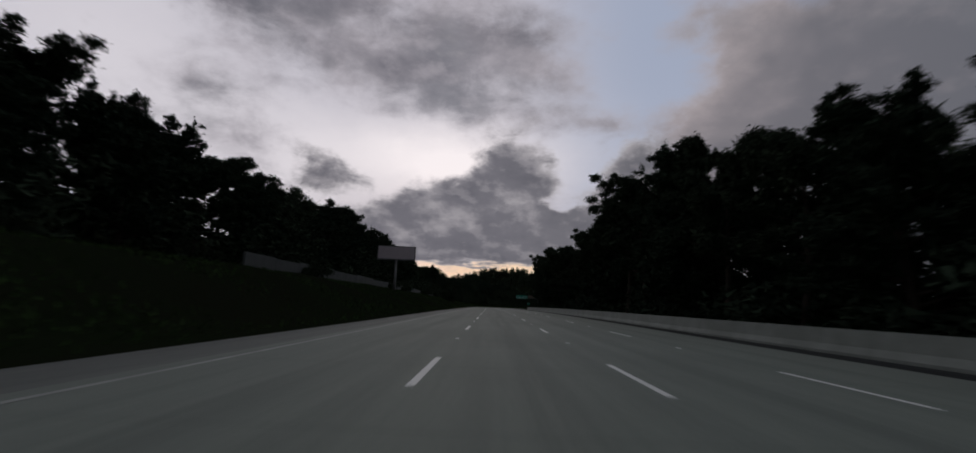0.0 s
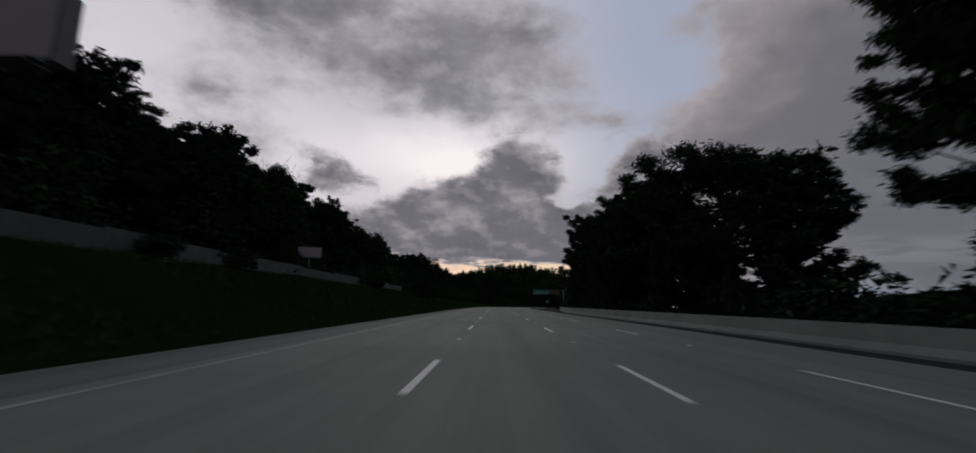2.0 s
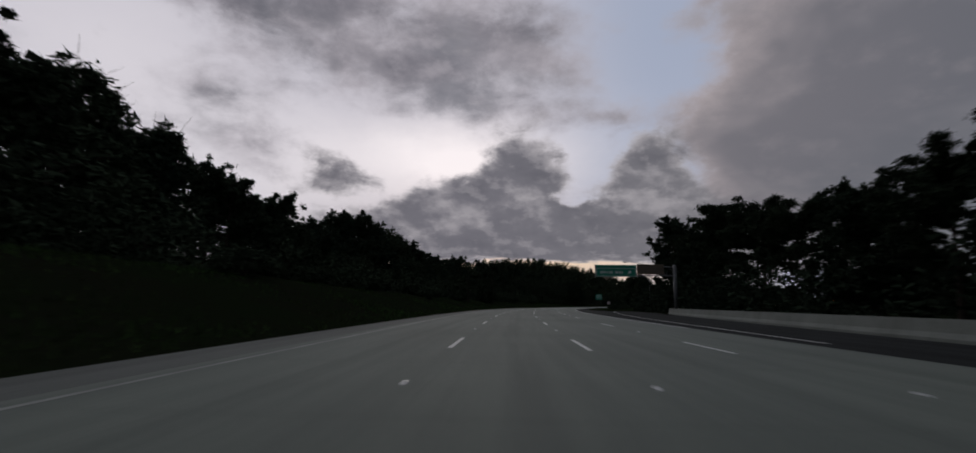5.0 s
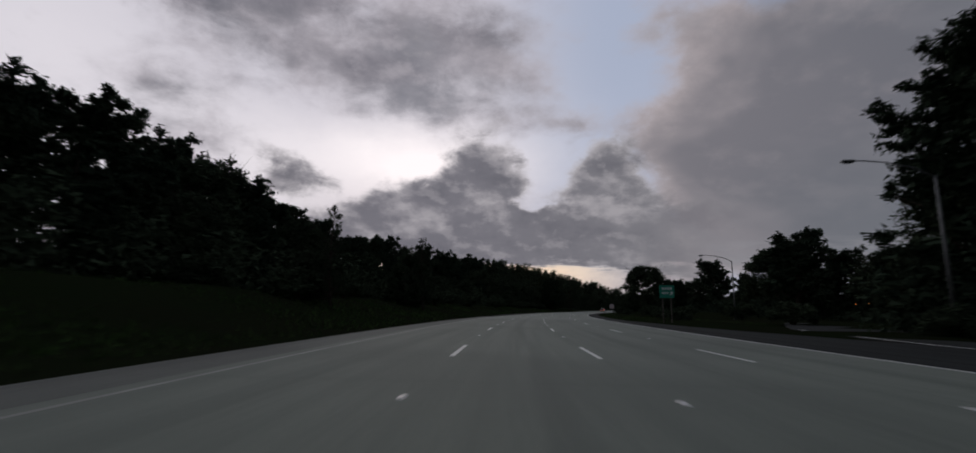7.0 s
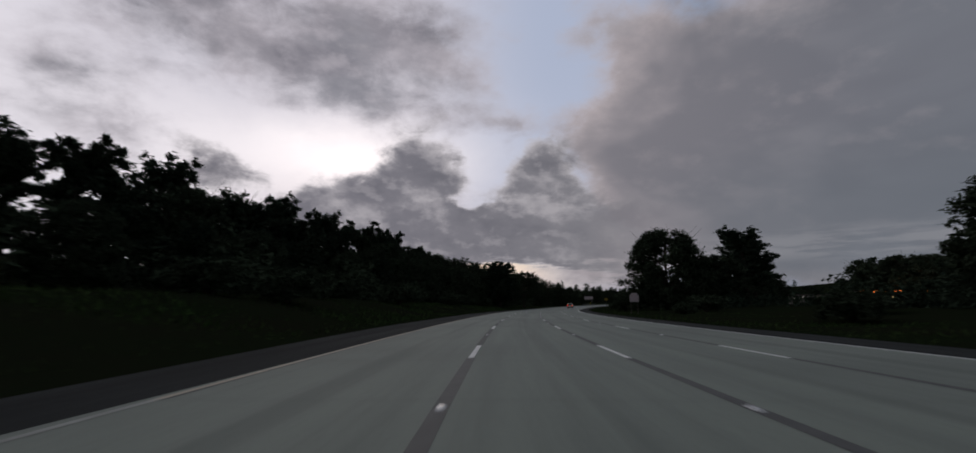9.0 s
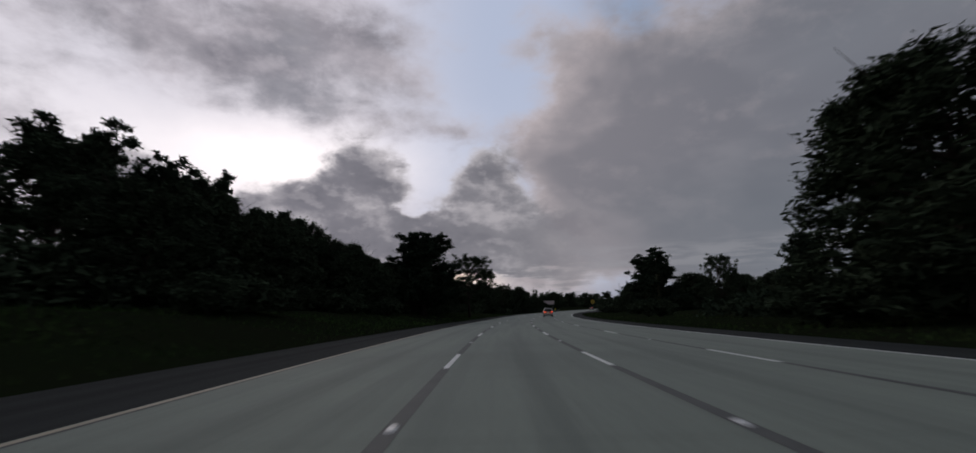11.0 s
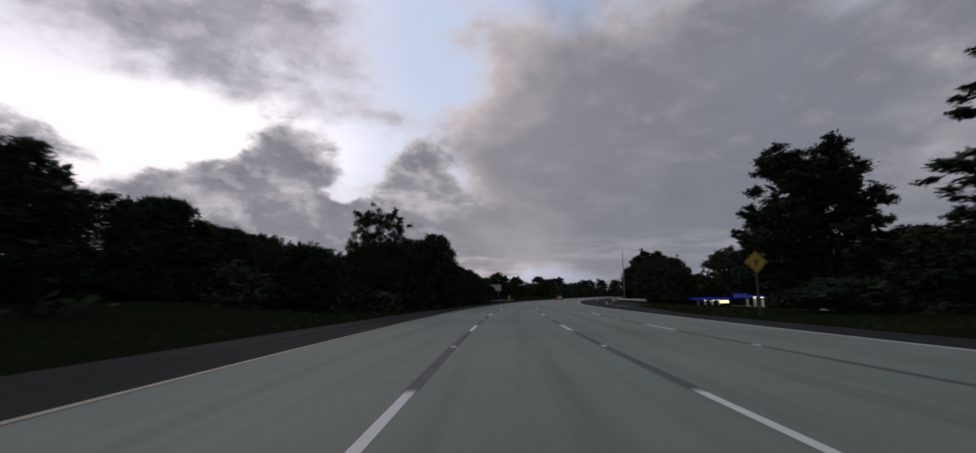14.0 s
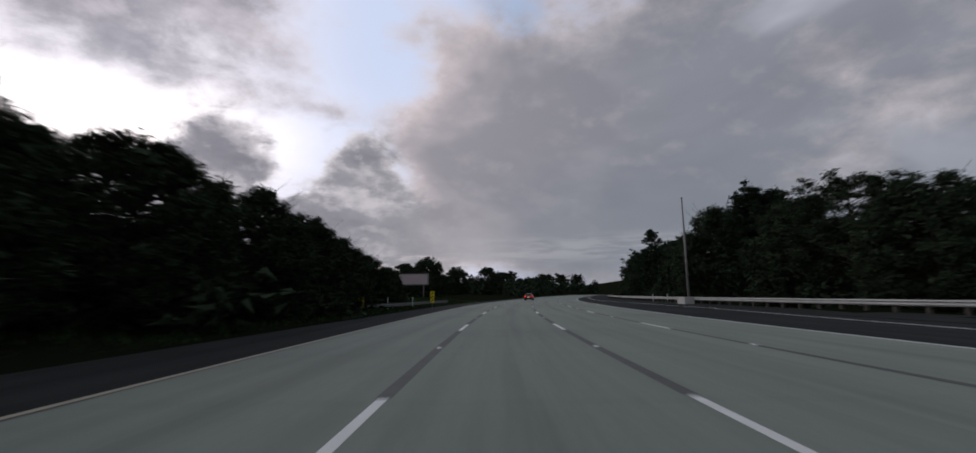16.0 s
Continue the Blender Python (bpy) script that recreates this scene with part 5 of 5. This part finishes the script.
# ---------------------------------------------------------------- filling stations
def station(s, o, base, turn, long_side, edge_mat, label, shop=True, deep=8.0):
    f = empty("filling_station", place_at(s, o, base, turn), label, "filling station")
    part("canopy", boxed((long_side, deep, 0.5), (0, 0, 4.4), bevel=0.05), M_CANOPY, f)
    trim = bmesh.new()
    for y in (-deep / 2 - 0.03, deep / 2 + 0.03):
        box(trim, (long_side + 0.06, 0.05, 0.62), (0, y, 4.4))
    for x in (-long_side / 2 - 0.05, long_side / 2 + 0.05):
        box(trim, (0.05, deep - 0.02, 0.62), (x, 0, 4.4))
    part("lit_edge", trim, edge_mat, f, "glowing coloured canopy edge")
    for x in (-long_side * 0.36, -long_side * 0.12, long_side * 0.12, long_side * 0.36):
        c = part("column", boxed((0.35, 0.35, 4.2), (x, 0, 2.1), bevel=0.03), M_CANOPY, f)
        part("downlight", boxed((0.9, 0.5, 0.08), (x + 0.9, -deep / 4, 4.1), bevel=0.02), M_LAMPGLOW, f, "bright light under the canopy")
        p = part("pump", boxed((0.8, 0.5, 1.7), (x + 1.2, 0, 0.85), bevel=0.06), M_CANOPY, f)
        part("pump_screen", boxed((0.5, 0.02, 0.4), (x + 1.2, -0.262, 1.3)), M_LAMPGLOW, p)
    if not shop:
        kiosk = part("kiosk", boxed((long_side * 0.5, 1.6, 2.8), (-long_side * 0.1, deep / 2 + 1.2, 1.4), bevel=0.04), M_HOUSE, f)
        for k in (-1, 1):
            part("kiosk_window", boxed((long_side * 0.18, 0.04, 1.2), (-long_side * 0.1 + k * long_side * 0.12, deep / 2 + 0.39, 1.9)), M_SHOPGLOW, kiosk, "lit kiosk window")
        part("price_strip", boxed((long_side * 0.3, 0.04, 0.5), (long_side * 0.3, -deep / 2 - 0.08, 3.75)), M_SHOPGLOW, f, "glowing yellow strip sign")
        return f
    part("shop", boxed((long_side * 0.8, 6, 3.2), (0, 10, 1.6), bevel=0.05), M_HOUSE, f)
    for k in range(4):
        w = long_side * 0.8 / 4
        part("shop_window", boxed((w * 0.8, 0.05, 1.9), (-long_side * 0.4 + w * (k + 0.5), 6.97, 1.5)), M_SHOPGLOW, f, "lit shop window")
    return f


station(577, 126, 1.3, -32, 20, M_ORANGEGLOW, "lit filling station with an orange-edged canopy")
station(612.5, 39.8, -3.2, 20, 6.0, M_BLUEGLOW, "lit filling station with a blue-edged canopy", False, 4.0)
station(639, 38.8, -3.85, 25, 7.5, M_BLUEGLOW, "lit filling station with a blue-edged canopy", False, 4.0)
# low buildings and lamps across the car park
for s, o, w, h in ((560, 96, 16, 5), (640, 135, 18, 9), (610, 152, 20, 8)):
    b = empty("building", place_at(s, o, float(terrain(s, o)), 30), "low dim building across the car park", "building")
    part("wall", boxed((w, 10, h), (0, 0, h / 2)), M_HOUSE, b)
    part("roof", boxed((w + 0.8, 10.8, 0.35), (0, 0, h + 0.17), bevel=0.03), M_ROOF, b)
    for k in range(5):
        win = part("window", boxed((1.6, 0.1, 1.3), (-w / 2 + w * (k + 0.5) / 5, -5.0, h * 0.55)), M_TRIM, b)
        part("pane", boxed((1.4, 0.04, 1.1), (-w / 2 + w * (k + 0.5) / 5, -5.06, h * 0.55)), M_SHOPGLOW if k % 3 == 1 else M_GLASS, win)
for i, (s, o, z) in enumerate(((532, 82, 2.8), (538, 86, 3.4), (545, 84, 3.0), (552, 96, 3.5), (560, 88, 2.2), (588, 60, 3.0), (597, 58, 2.6), (604, 66, 3.0), (572, 64, 3.2), (612, 58, 3.4), (600, 48, 3.0), (594, 46, 3.2))):
    l = empty("car_park_lamp", place_at(s, o, float(terrain(s, o))), "small lit lamp post in the car park", "lamp post", "car park lamps")
    bm = bmesh.new()
    tube(bm, [(0, 0, -0.1), (0, 0, z)], [0.07, 0.05], 8)
    part("mast", bm, M_STEEL, l)
    part("lantern", boxed((0.5, 0.25, 0.18), (0, 0, z + 0.06), bevel=0.04), M_LAMPGLOW, l)


# ---------------------------------------------------------------- vehicles
def loft(stations, ring):
    """Skin through rings of points across the car; stations run from the rear (y = 0) to the nose."""
    bm, rings = bmesh.new(), []
    for st in stations:
        pts = ring(*st)
        rings.append([bm.verts.new(p) for p in pts])
    n = len(rings[0])
    for a, b in zip(rings, rings[1:]):
        for k in range(n - 1):
            bm.faces.new((a[k], b[k], b[k + 1], a[k + 1]))
        bm.faces.new((a[n - 1], b[n - 1], b[0], a[0]))
    bm.faces.new(rings[0])
    bm.faces.new(rings[-1][::-1])
    bmesh.ops.recalc_face_normals(bm, faces=bm.faces)
    return bm


def wheel(parent, x, y, r, w):
    bm = bmesh.new()
    prof = [(r * 0.66, -w / 2), (r * 0.93, -w / 2), (r, -w * 0.36), (r, w * 0.36), (r * 0.93, w / 2), (r * 0.66, w / 2)]
    rings = [[bm.verts.new((x + d, y + math.cos(a) * q, r + math.sin(a) * q)) for q, d in prof] for a in (2 * math.pi * k / 28 for k in range(28))]
    for a, b in zip(rings, rings[1:] + rings[:1]):
        for k in range(len(prof)):
            bm.faces.new((a[k], a[(k + 1) % 6], b[(k + 1) % 6], b[k]))
    bmesh.ops.recalc_face_normals(bm, faces=bm.faces)
    t = part("wheel", bm, M_TYRE, parent, smooth=True)
    side = 1 if x > 0 else -1
    bm = bmesh.new()
    face = x + side * w * 0.40
    for k in range(5):
        a = 2 * math.pi * k / 5
        turn = Matrix.Rotation(a, 4, "X")
        box(bm, (0.05, r * 0.17, r * 0.62), (face, y - math.sin(a) * r * 0.33, r + math.cos(a) * r * 0.33), turn, bevel=0.012)
    tube(bm, [(face - side * 0.05, y, r), (face + side * 0.03, y, r)], [r * 0.17, r * 0.13], 14)
    seg = 28
    for q0, q1 in ((0.6, 0.67),):
        inner = [bm.verts.new((face, y + math.cos(2 * math.pi * k / seg) * r * q0, r + math.sin(2 * math.pi * k / seg) * r * q0)) for k in range(seg)]
        outer = [bm.verts.new((face + side * 0.02, y + math.cos(2 * math.pi * k / seg) * r * q1, r + math.sin(2 * math.pi * k / seg) * r * q1)) for k in range(seg)]
        for k in range(seg):
            bm.faces.new((inner[k], inner[(k + 1) % seg], outer[(k + 1) % seg], outer[k]))
    part("rim", bm, M_RIM, t)
    return t


def minivan(place):
    """Seven-seat van, 5.1 m long, tail at y = 0, nose at y = 5.1."""
    v = empty("minivan", place, "silver-green minivan with lit red tail lamps", "minivan")

    def ring(y, zb, zbelt, zroof, wb, wm, wr, rake):
        """rake: how far the roof edge lies forward of the belt."""
        half = [(0.0, zb, 0), (wb * 0.9, zb, 0), (wb, zb + 0.1, 0), (wm, zb + 0.34, 0), (wm * 1.005, zbelt - 0.2, 0), (wm * 0.985, zbelt, 0), ((wm * 0.45 + wr * 0.55), zbelt * 0.42 + zroof * 0.58, rake * 0.58), (wr, zroof - 0.1, rake), (wr * 0.86, zroof - 0.025, rake), (wr * 0.5, zroof, rake)]
        right = [(x, y + d, z) for x, z, d in half]
        left = [(-x, y + d, z) for x, z, d in half[1:]][::-1]
        return right + [(0, y + rake, zroof + 0.008)] + left

    stations = [
        (0.10, 0.42, 1.02, 1.66, 0.74, 0.86, 0.60, 0.30), (0.02, 0.36, 1.03, 1.69, 0.80, 0.93, 0.68, 0.34), (0.12, 0.28, 1.05, 1.74, 0.86, 0.975, 0.74, 0.36),
        (0.35, 0.25, 1.05, 1.765, 0.9, 0.99, 0.76, 0.22), (0.8, 0.24, 1.03, 1.775, 0.9, 0.99, 0.77, 0.0), (1.6, 0.24, 1.01, 1.78, 0.9, 0.985, 0.775, 0), (2.5, 0.24, 0.98, 1.765, 0.9, 0.985, 0.77, 0),
        (3.2, 0.24, 0.96, 1.69, 0.9, 0.985, 0.73, 0), (3.7, 0.24, 0.95, 1.45, 0.9, 0.98, 0.68, 0), (4.15, 0.24, 0.94, 1.13, 0.9, 0.97, 0.66, 0), (4.6, 0.25, 0.86, 1.0, 0.88, 0.94, 0.62, 0),
        (4.95, 0.28, 0.74, 0.86, 0.82, 0.86, 0.55, 0), (5.1, 0.34, 0.6, 0.7, 0.6, 0.66, 0.4, 0)]
    bm = loft(stations, ring)
    body = part("body", bm, M_SILVER, v, smooth=True)
    # side glass follows the skin between belt and roof
    def skin(y, f, side, proud=0.007):
        ys = [s[0] + s[7] * f for s in stations[2:]]
        vals = []
        for s in stations[2:]:
            _, zb, zbelt, zroof, wb, wm, wr, rake = s
            z = zbelt + (zroof - 0.1 - zbelt) * f
            if f < 0.58:
                x = wm * 0.985 + (wm * 0.45 + wr * 0.55 - wm * 0.985) * f / 0.58
            else:
                x = (wm * 0.45 + wr * 0.55) + (wr - (wm * 0.45 + wr * 0.55)) * (f - 0.58) / 0.42
            vals.append((x, z))
        return (side * (np.interp(y, ys, [q[0] for q in vals]) + proud), y, np.interp(y, ys, [q[1] for q in vals]))

    for side in (-1, 1):
        for y0, y1 in ((0.62, 1.72), (1.82, 2.62), (2.7, 3.42)):
            bm = bmesh.new()
            grid = [[bm.verts.new(skin(y0 + (y1 - y0) * i / 6, 0.1 + 0.78 * j / 4, side)) for j in range(5)] for i in range(7)]
            for i in range(6):
                for j in range(4):
                    q = (grid[i][j], grid[i + 1][j], grid[i + 1][j + 1], grid[i][j + 1])
                    bm.faces.new(q if side > 0 else q[::-1])
            part("side_window", bm, M_GLASS, body, "dark tinted glass", smooth=True)
            bm = bmesh.new()
            grid = [[bm.verts.new(skin(y0 - 0.045 + (y1 - y0 + 0.09) * i / 6, 0.05 + 0.89 * j / 4, side, 0.0035)) for j in range(5)] for i in range(7)]
            for i in range(6):
                for j in range(4):
                    q = (grid[i][j], grid[i + 1][j], grid[i + 1][j + 1], grid[i][j + 1])
                    bm.faces.new(q if side > 0 else q[::-1])
            part("window_seal", bm, M_TRIM, body, "black rubber window surround", smooth=True)
        for y0 in (2.62, 3.45):
            bm = bmesh.new()
            box(bm, (0.03, 0.2, 0.035), (side * 1.0, y0 - 0.55, 0.92), bevel=0.01)
            part("door_handle", bm, M_SILVER, body)
        seam = bmesh.new()
        for y0 in (1.77, 2.66):
            box(seam, (0.006, 0.012, 0.62), (side * 0.993, y0, 0.66))
        box(seam, (0.006, 1.5, 0.012), (side * 0.992, 1.0, 0.98))
        part("door_seam", seam, M_TRIM, body)
        bm = bmesh.new()
        tube(bm, [(side * 0.66, 0.75, 1.765), (side * 0.67, 0.95, 1.82), (side * 0.68, 1.8, 1.835), (side * 0.66, 2.6, 1.815), (side * 0.64, 2.8, 1.755)], [0.02, 0.024, 0.024, 0.024, 0.02], 8)
        part("roof_rail", bm, M_RIM, body, "raised metal roof rail", smooth=True)
        bm = boxed((0.24, 0.12, 0.19), (side * 1.09, 3.55, 1.05), bevel=0.04)
        part("door_mirror", bm, M_SILVER, body)
        # tail lamp wraps the corner
        bm = bmesh.new()
        prof = [(0.46, -0.025), (0.66, -0.02), (0.82, 0.0), (0.93, 0.06), (0.985, 0.2), (0.99, 0.38)]
        low = [0.99, 0.955, 0.93, 0.925, 0.935, 0.97]
        high = [1.01, 1.07, 1.10, 1.105, 1.085, 1.02]
        a = [bm.verts.new((side * (x + 0.012), y - 0.012, z)) for (x, y), z in zip(prof, low)]
        b = [bm.verts.new((side * (x - 0.01), y + 0.02 - 0.006, z)) for (x, y), z in zip(prof, high)]
        for k in range(5):
            q = (a[k], a[k + 1], b[k + 1], b[k])
            bm.faces.new(q if side > 0 else q[::-1])
        lamp = part("tail_lamp", bm, M_TAIL, body, "lit red tail lamp")
        bm = bmesh.new()
        tube(bm, [(side * 0.60, -0.045, 1.01), (side * 0.74, -0.035, 1.02), (side * 0.85, 0.0, 1.015)], [0.018, 0.03, 0.02], 8)
        part("bulb", bm, M_TAILHOT, lamp, "bright orange-red filament band")
        # reflector wears the emitting lamp material, so its shine is an added glow
        part("bumper_reflector", boxed((0.3, 0.02, 0.035), (side * 0.62, -0.005, 0.42), bevel=0.008), M_TAIL, body, "small red reflector with an added glow")
    # rear window and wiper
    bm = bmesh.new()
    q = [(-0.80, 0.135, 1.10), (0.80, 0.135, 1.10), (0.66, 0.385, 1.57), (-0.66, 0.385, 1.57)]
    grid = []
    for j in range(4):
        row = []
        for i in range(9):
            f, t = j / 3, i / 8
            left, right = Vector(q[0]).lerp(Vector(q[3]), f), Vector(q[1]).lerp(Vector(q[2]), f)
            p = left.lerp(right, t)
            p.y += 0.07 * (2 * t - 1) ** 2 - 0.115
            row.append(bm.verts.new(p))
        grid.append(row)
    for j in range(3):
        for i in range(8):
            bm.faces.new((grid[j][i], grid[j][i + 1], grid[j + 1][i + 1], grid[j + 1][i]))
    part("rear_window", bm, M_GLASS, body, "black tinted rear window", smooth=True)
    part("spoiler", boxed((1.3, 0.26, 0.04), (0, 0.33, 1.715), bevel=0.018), M_SILVER, body)
    part("high_brake_lamp", boxed((0.36, 0.03, 0.025), (0, 0.2, 1.685)), M_DARKCAR, body, "thin unlit red brake lamp")
    part("wiper", boxed((0.5, 0.015, 0.02), (0.1, 0.005, 1.12), Matrix.Rotation(radians(8), 4, "Y")), M_TRIM, body)
    # bumper, plate, tailgate seams
    part("bumper", boxed((1.72, 0.2, 0.3), (0, 0.03, 0.52), bevel=0.07), M_SILVER, body)
    part("bumper_valance", boxed((1.3, 0.12, 0.12), (0, 0.05, 0.34), bevel=0.03), M_TRIM, body, "dark plastic valance")
    part("tailgate_seam", boxed((1.5, 0.012, 0.014), (0, -0.072, 0.675)), M_TRIM, body)
    recess = part("plate_recess", boxed((0.56, 0.02, 0.22), (0, 0.0, 0.84), bevel=0.008), M_TRIM, body)
    plate = part("number_plate", boxed((0.31, 0.015, 0.16), (0, -0.018, 0.84), bevel=0.004), M_GLOWPLATE, body, "pale plate with its own glow and blank bars")
    bm = bmesh.new()
    for k in range(5):
        box(bm, (0.032, 0.004, 0.06), (-0.1 + 0.05 * k, -0.027, 0.83))
    part("plate_bars", bm, M_TRIM, plate)
    part("badge", boxed((0.11, 0.012, 0.07), (0, -0.012, 1.0), bevel=0.02), M_RIM, body)
    part("handle_bar", boxed((0.7, 0.03, 0.05), (0, -0.01, 0.97), bevel=0.012), M_SILVER, body)
    for x in (-0.86, 0.86):
        for y in (0.98, 4.0):
            w = wheel(v, x, y, 0.345, 0.23)
            bm = bmesh.new()
            side = 1 if x > 0 else -1
            pts = [(math.cos(a), math.sin(a)) for a in (math.pi * (k / 14) for k in range(15))]
            outer = [bm.verts.new((side * 0.995, y + c * 0.42, 0.345 + d * 0.42)) for c, d in pts]
            inner = [bm.verts.new((side * 0.90, y + c * 0.40, 0.345 + d * 0.40)) for c, d in pts]
            for k in range(14):
                bm.faces.new((outer[k], outer[k + 1], inner[k + 1], inner[k]))
            # flat dark half disc standing in for the shade inside the wheel well
            bm.faces.new([vv for vv in [bm.verts.new((side * 0.991, y + c * 0.405, 0.345 + d * 0.405)) for c, d in pts]])
            part("wheel_arch", bm, M_TRIM, v, "black wheel arch, its shade a dark half disc")
    return v


def saloon(name, place, mat, label, tail=True, detail=True):
    """Ordinary car, 4.6 m long, tail at y = 0."""
    v = empty(name, place, label, "car")

    def ring(y, zb, zbelt, zroof, wb, wm, wr):
        half = [(0.0, zb), (wb * 0.9, zb), (wb, zb + 0.1), (wm, zb + 0.3), (wm, zbelt - 0.15), (wm * 0.97, zbelt), (wr, zroof - 0.06), (wr * 0.8, zroof)]
        return [(x, y, z) for x, z in half] + [(0, y, zroof + 0.015)] + [(-x, y, z) for x, z in half[1:]][::-1]

    st = [(0.0, 0.42, 0.85, 0.94, 0.66, 0.74, 0.55), (0.08, 0.32, 0.92, 1.02, 0.78, 0.86, 0.66), (0.55, 0.25, 0.94, 1.06, 0.84, 0.9, 0.68), (1.15, 0.22, 0.93, 1.38, 0.85, 0.91, 0.6), (1.7, 0.22, 0.92, 1.46, 0.85, 0.91, 0.62), (2.4, 0.22, 0.9, 1.45, 0.85, 0.91, 0.62), (2.9, 0.22, 0.89, 1.28, 0.85, 0.91, 0.62), (3.35, 0.22, 0.87, 1.0, 0.84, 0.9, 0.66), (4.1, 0.25, 0.78, 0.86, 0.8, 0.86, 0.6), (4.6, 0.36, 0.6, 0.66, 0.6, 0.64, 0.45)]
    body = part("body", loft(st, ring), mat, v, smooth=True)
    bm = bmesh.new()
    p = [bm.verts.new(q) for q in ((-0.6, 0.62, 1.075), (0.6, 0.62, 1.075), (0.52, 1.1, 1.365), (-0.52, 1.1, 1.365))]
    bm.faces.new(p)
    bmesh.ops.translate(bm, verts=bm.verts, vec=(0, -0.03, 0.03))
    part("rear_window", bm, M_GLASS, body)
    for side in (-1, 1):
        bm = bmesh.new()
        p = [bm.verts.new((side * x, y, z)) for x, y, z in ((0.895, 0.95, 0.97), (0.895, 2.95, 0.94), (0.665, 2.6, 1.36), (0.665, 1.35, 1.36))]
        bm.faces.new(p if side > 0 else p[::-1])
        part("side_window", bm, M_GLASS, body)
        part("tail_lamp", boxed((0.3, 0.07, 0.13), (side * 0.64, 0.03, 0.85), bevel=0.02), M_TAIL if tail else M_DARKCAR, body, "lit red tail lamp" if tail else "")
        for y in (0.95, 3.65):
            wheel(v, side * 0.79, y, 0.32, 0.2)
    part("bumper", boxed((1.5, 0.14, 0.24), (0, 0.03, 0.5), bevel=0.05), mat, body)
    plate = part("number_plate", boxed((0.31, 0.015, 0.15), (0, -0.048, 0.64)), M_GLOWPLATE, body)
    part("windscreen", boxed((1.16, 0.02, 0.5), (0, 3.15, 1.16), Matrix.Rotation(radians(-62), 4, "X")), M_GLASS, body)
    return v


minivan(place_at(516.0, 6.1, 0.0, 2.0))
saloon("car", place_at(702, 1.2), M_DARKCAR, "dark red car with lit tail lamps in the lane", True)
for i, (s, o, turn) in enumerate(((605, 63, 70), (598, 61, 70), (590, 60, 80), (583, 58, 75), (576, 57, 80), (566, 112, -30), (562, 114.5, -30), (558, 117, -30), (570, 109, -30), (626, 60, 60), (548, 78, 40))):
    tagged(saloon("parked_car", place_at(s, o, float(terrain(s, o)), turn), M_PALECAR if i % 2 else M_DARKCAR, "parked car on the dim forecourt", i in (0, 2, 5, 6, 7, 8)), group="parked cars")
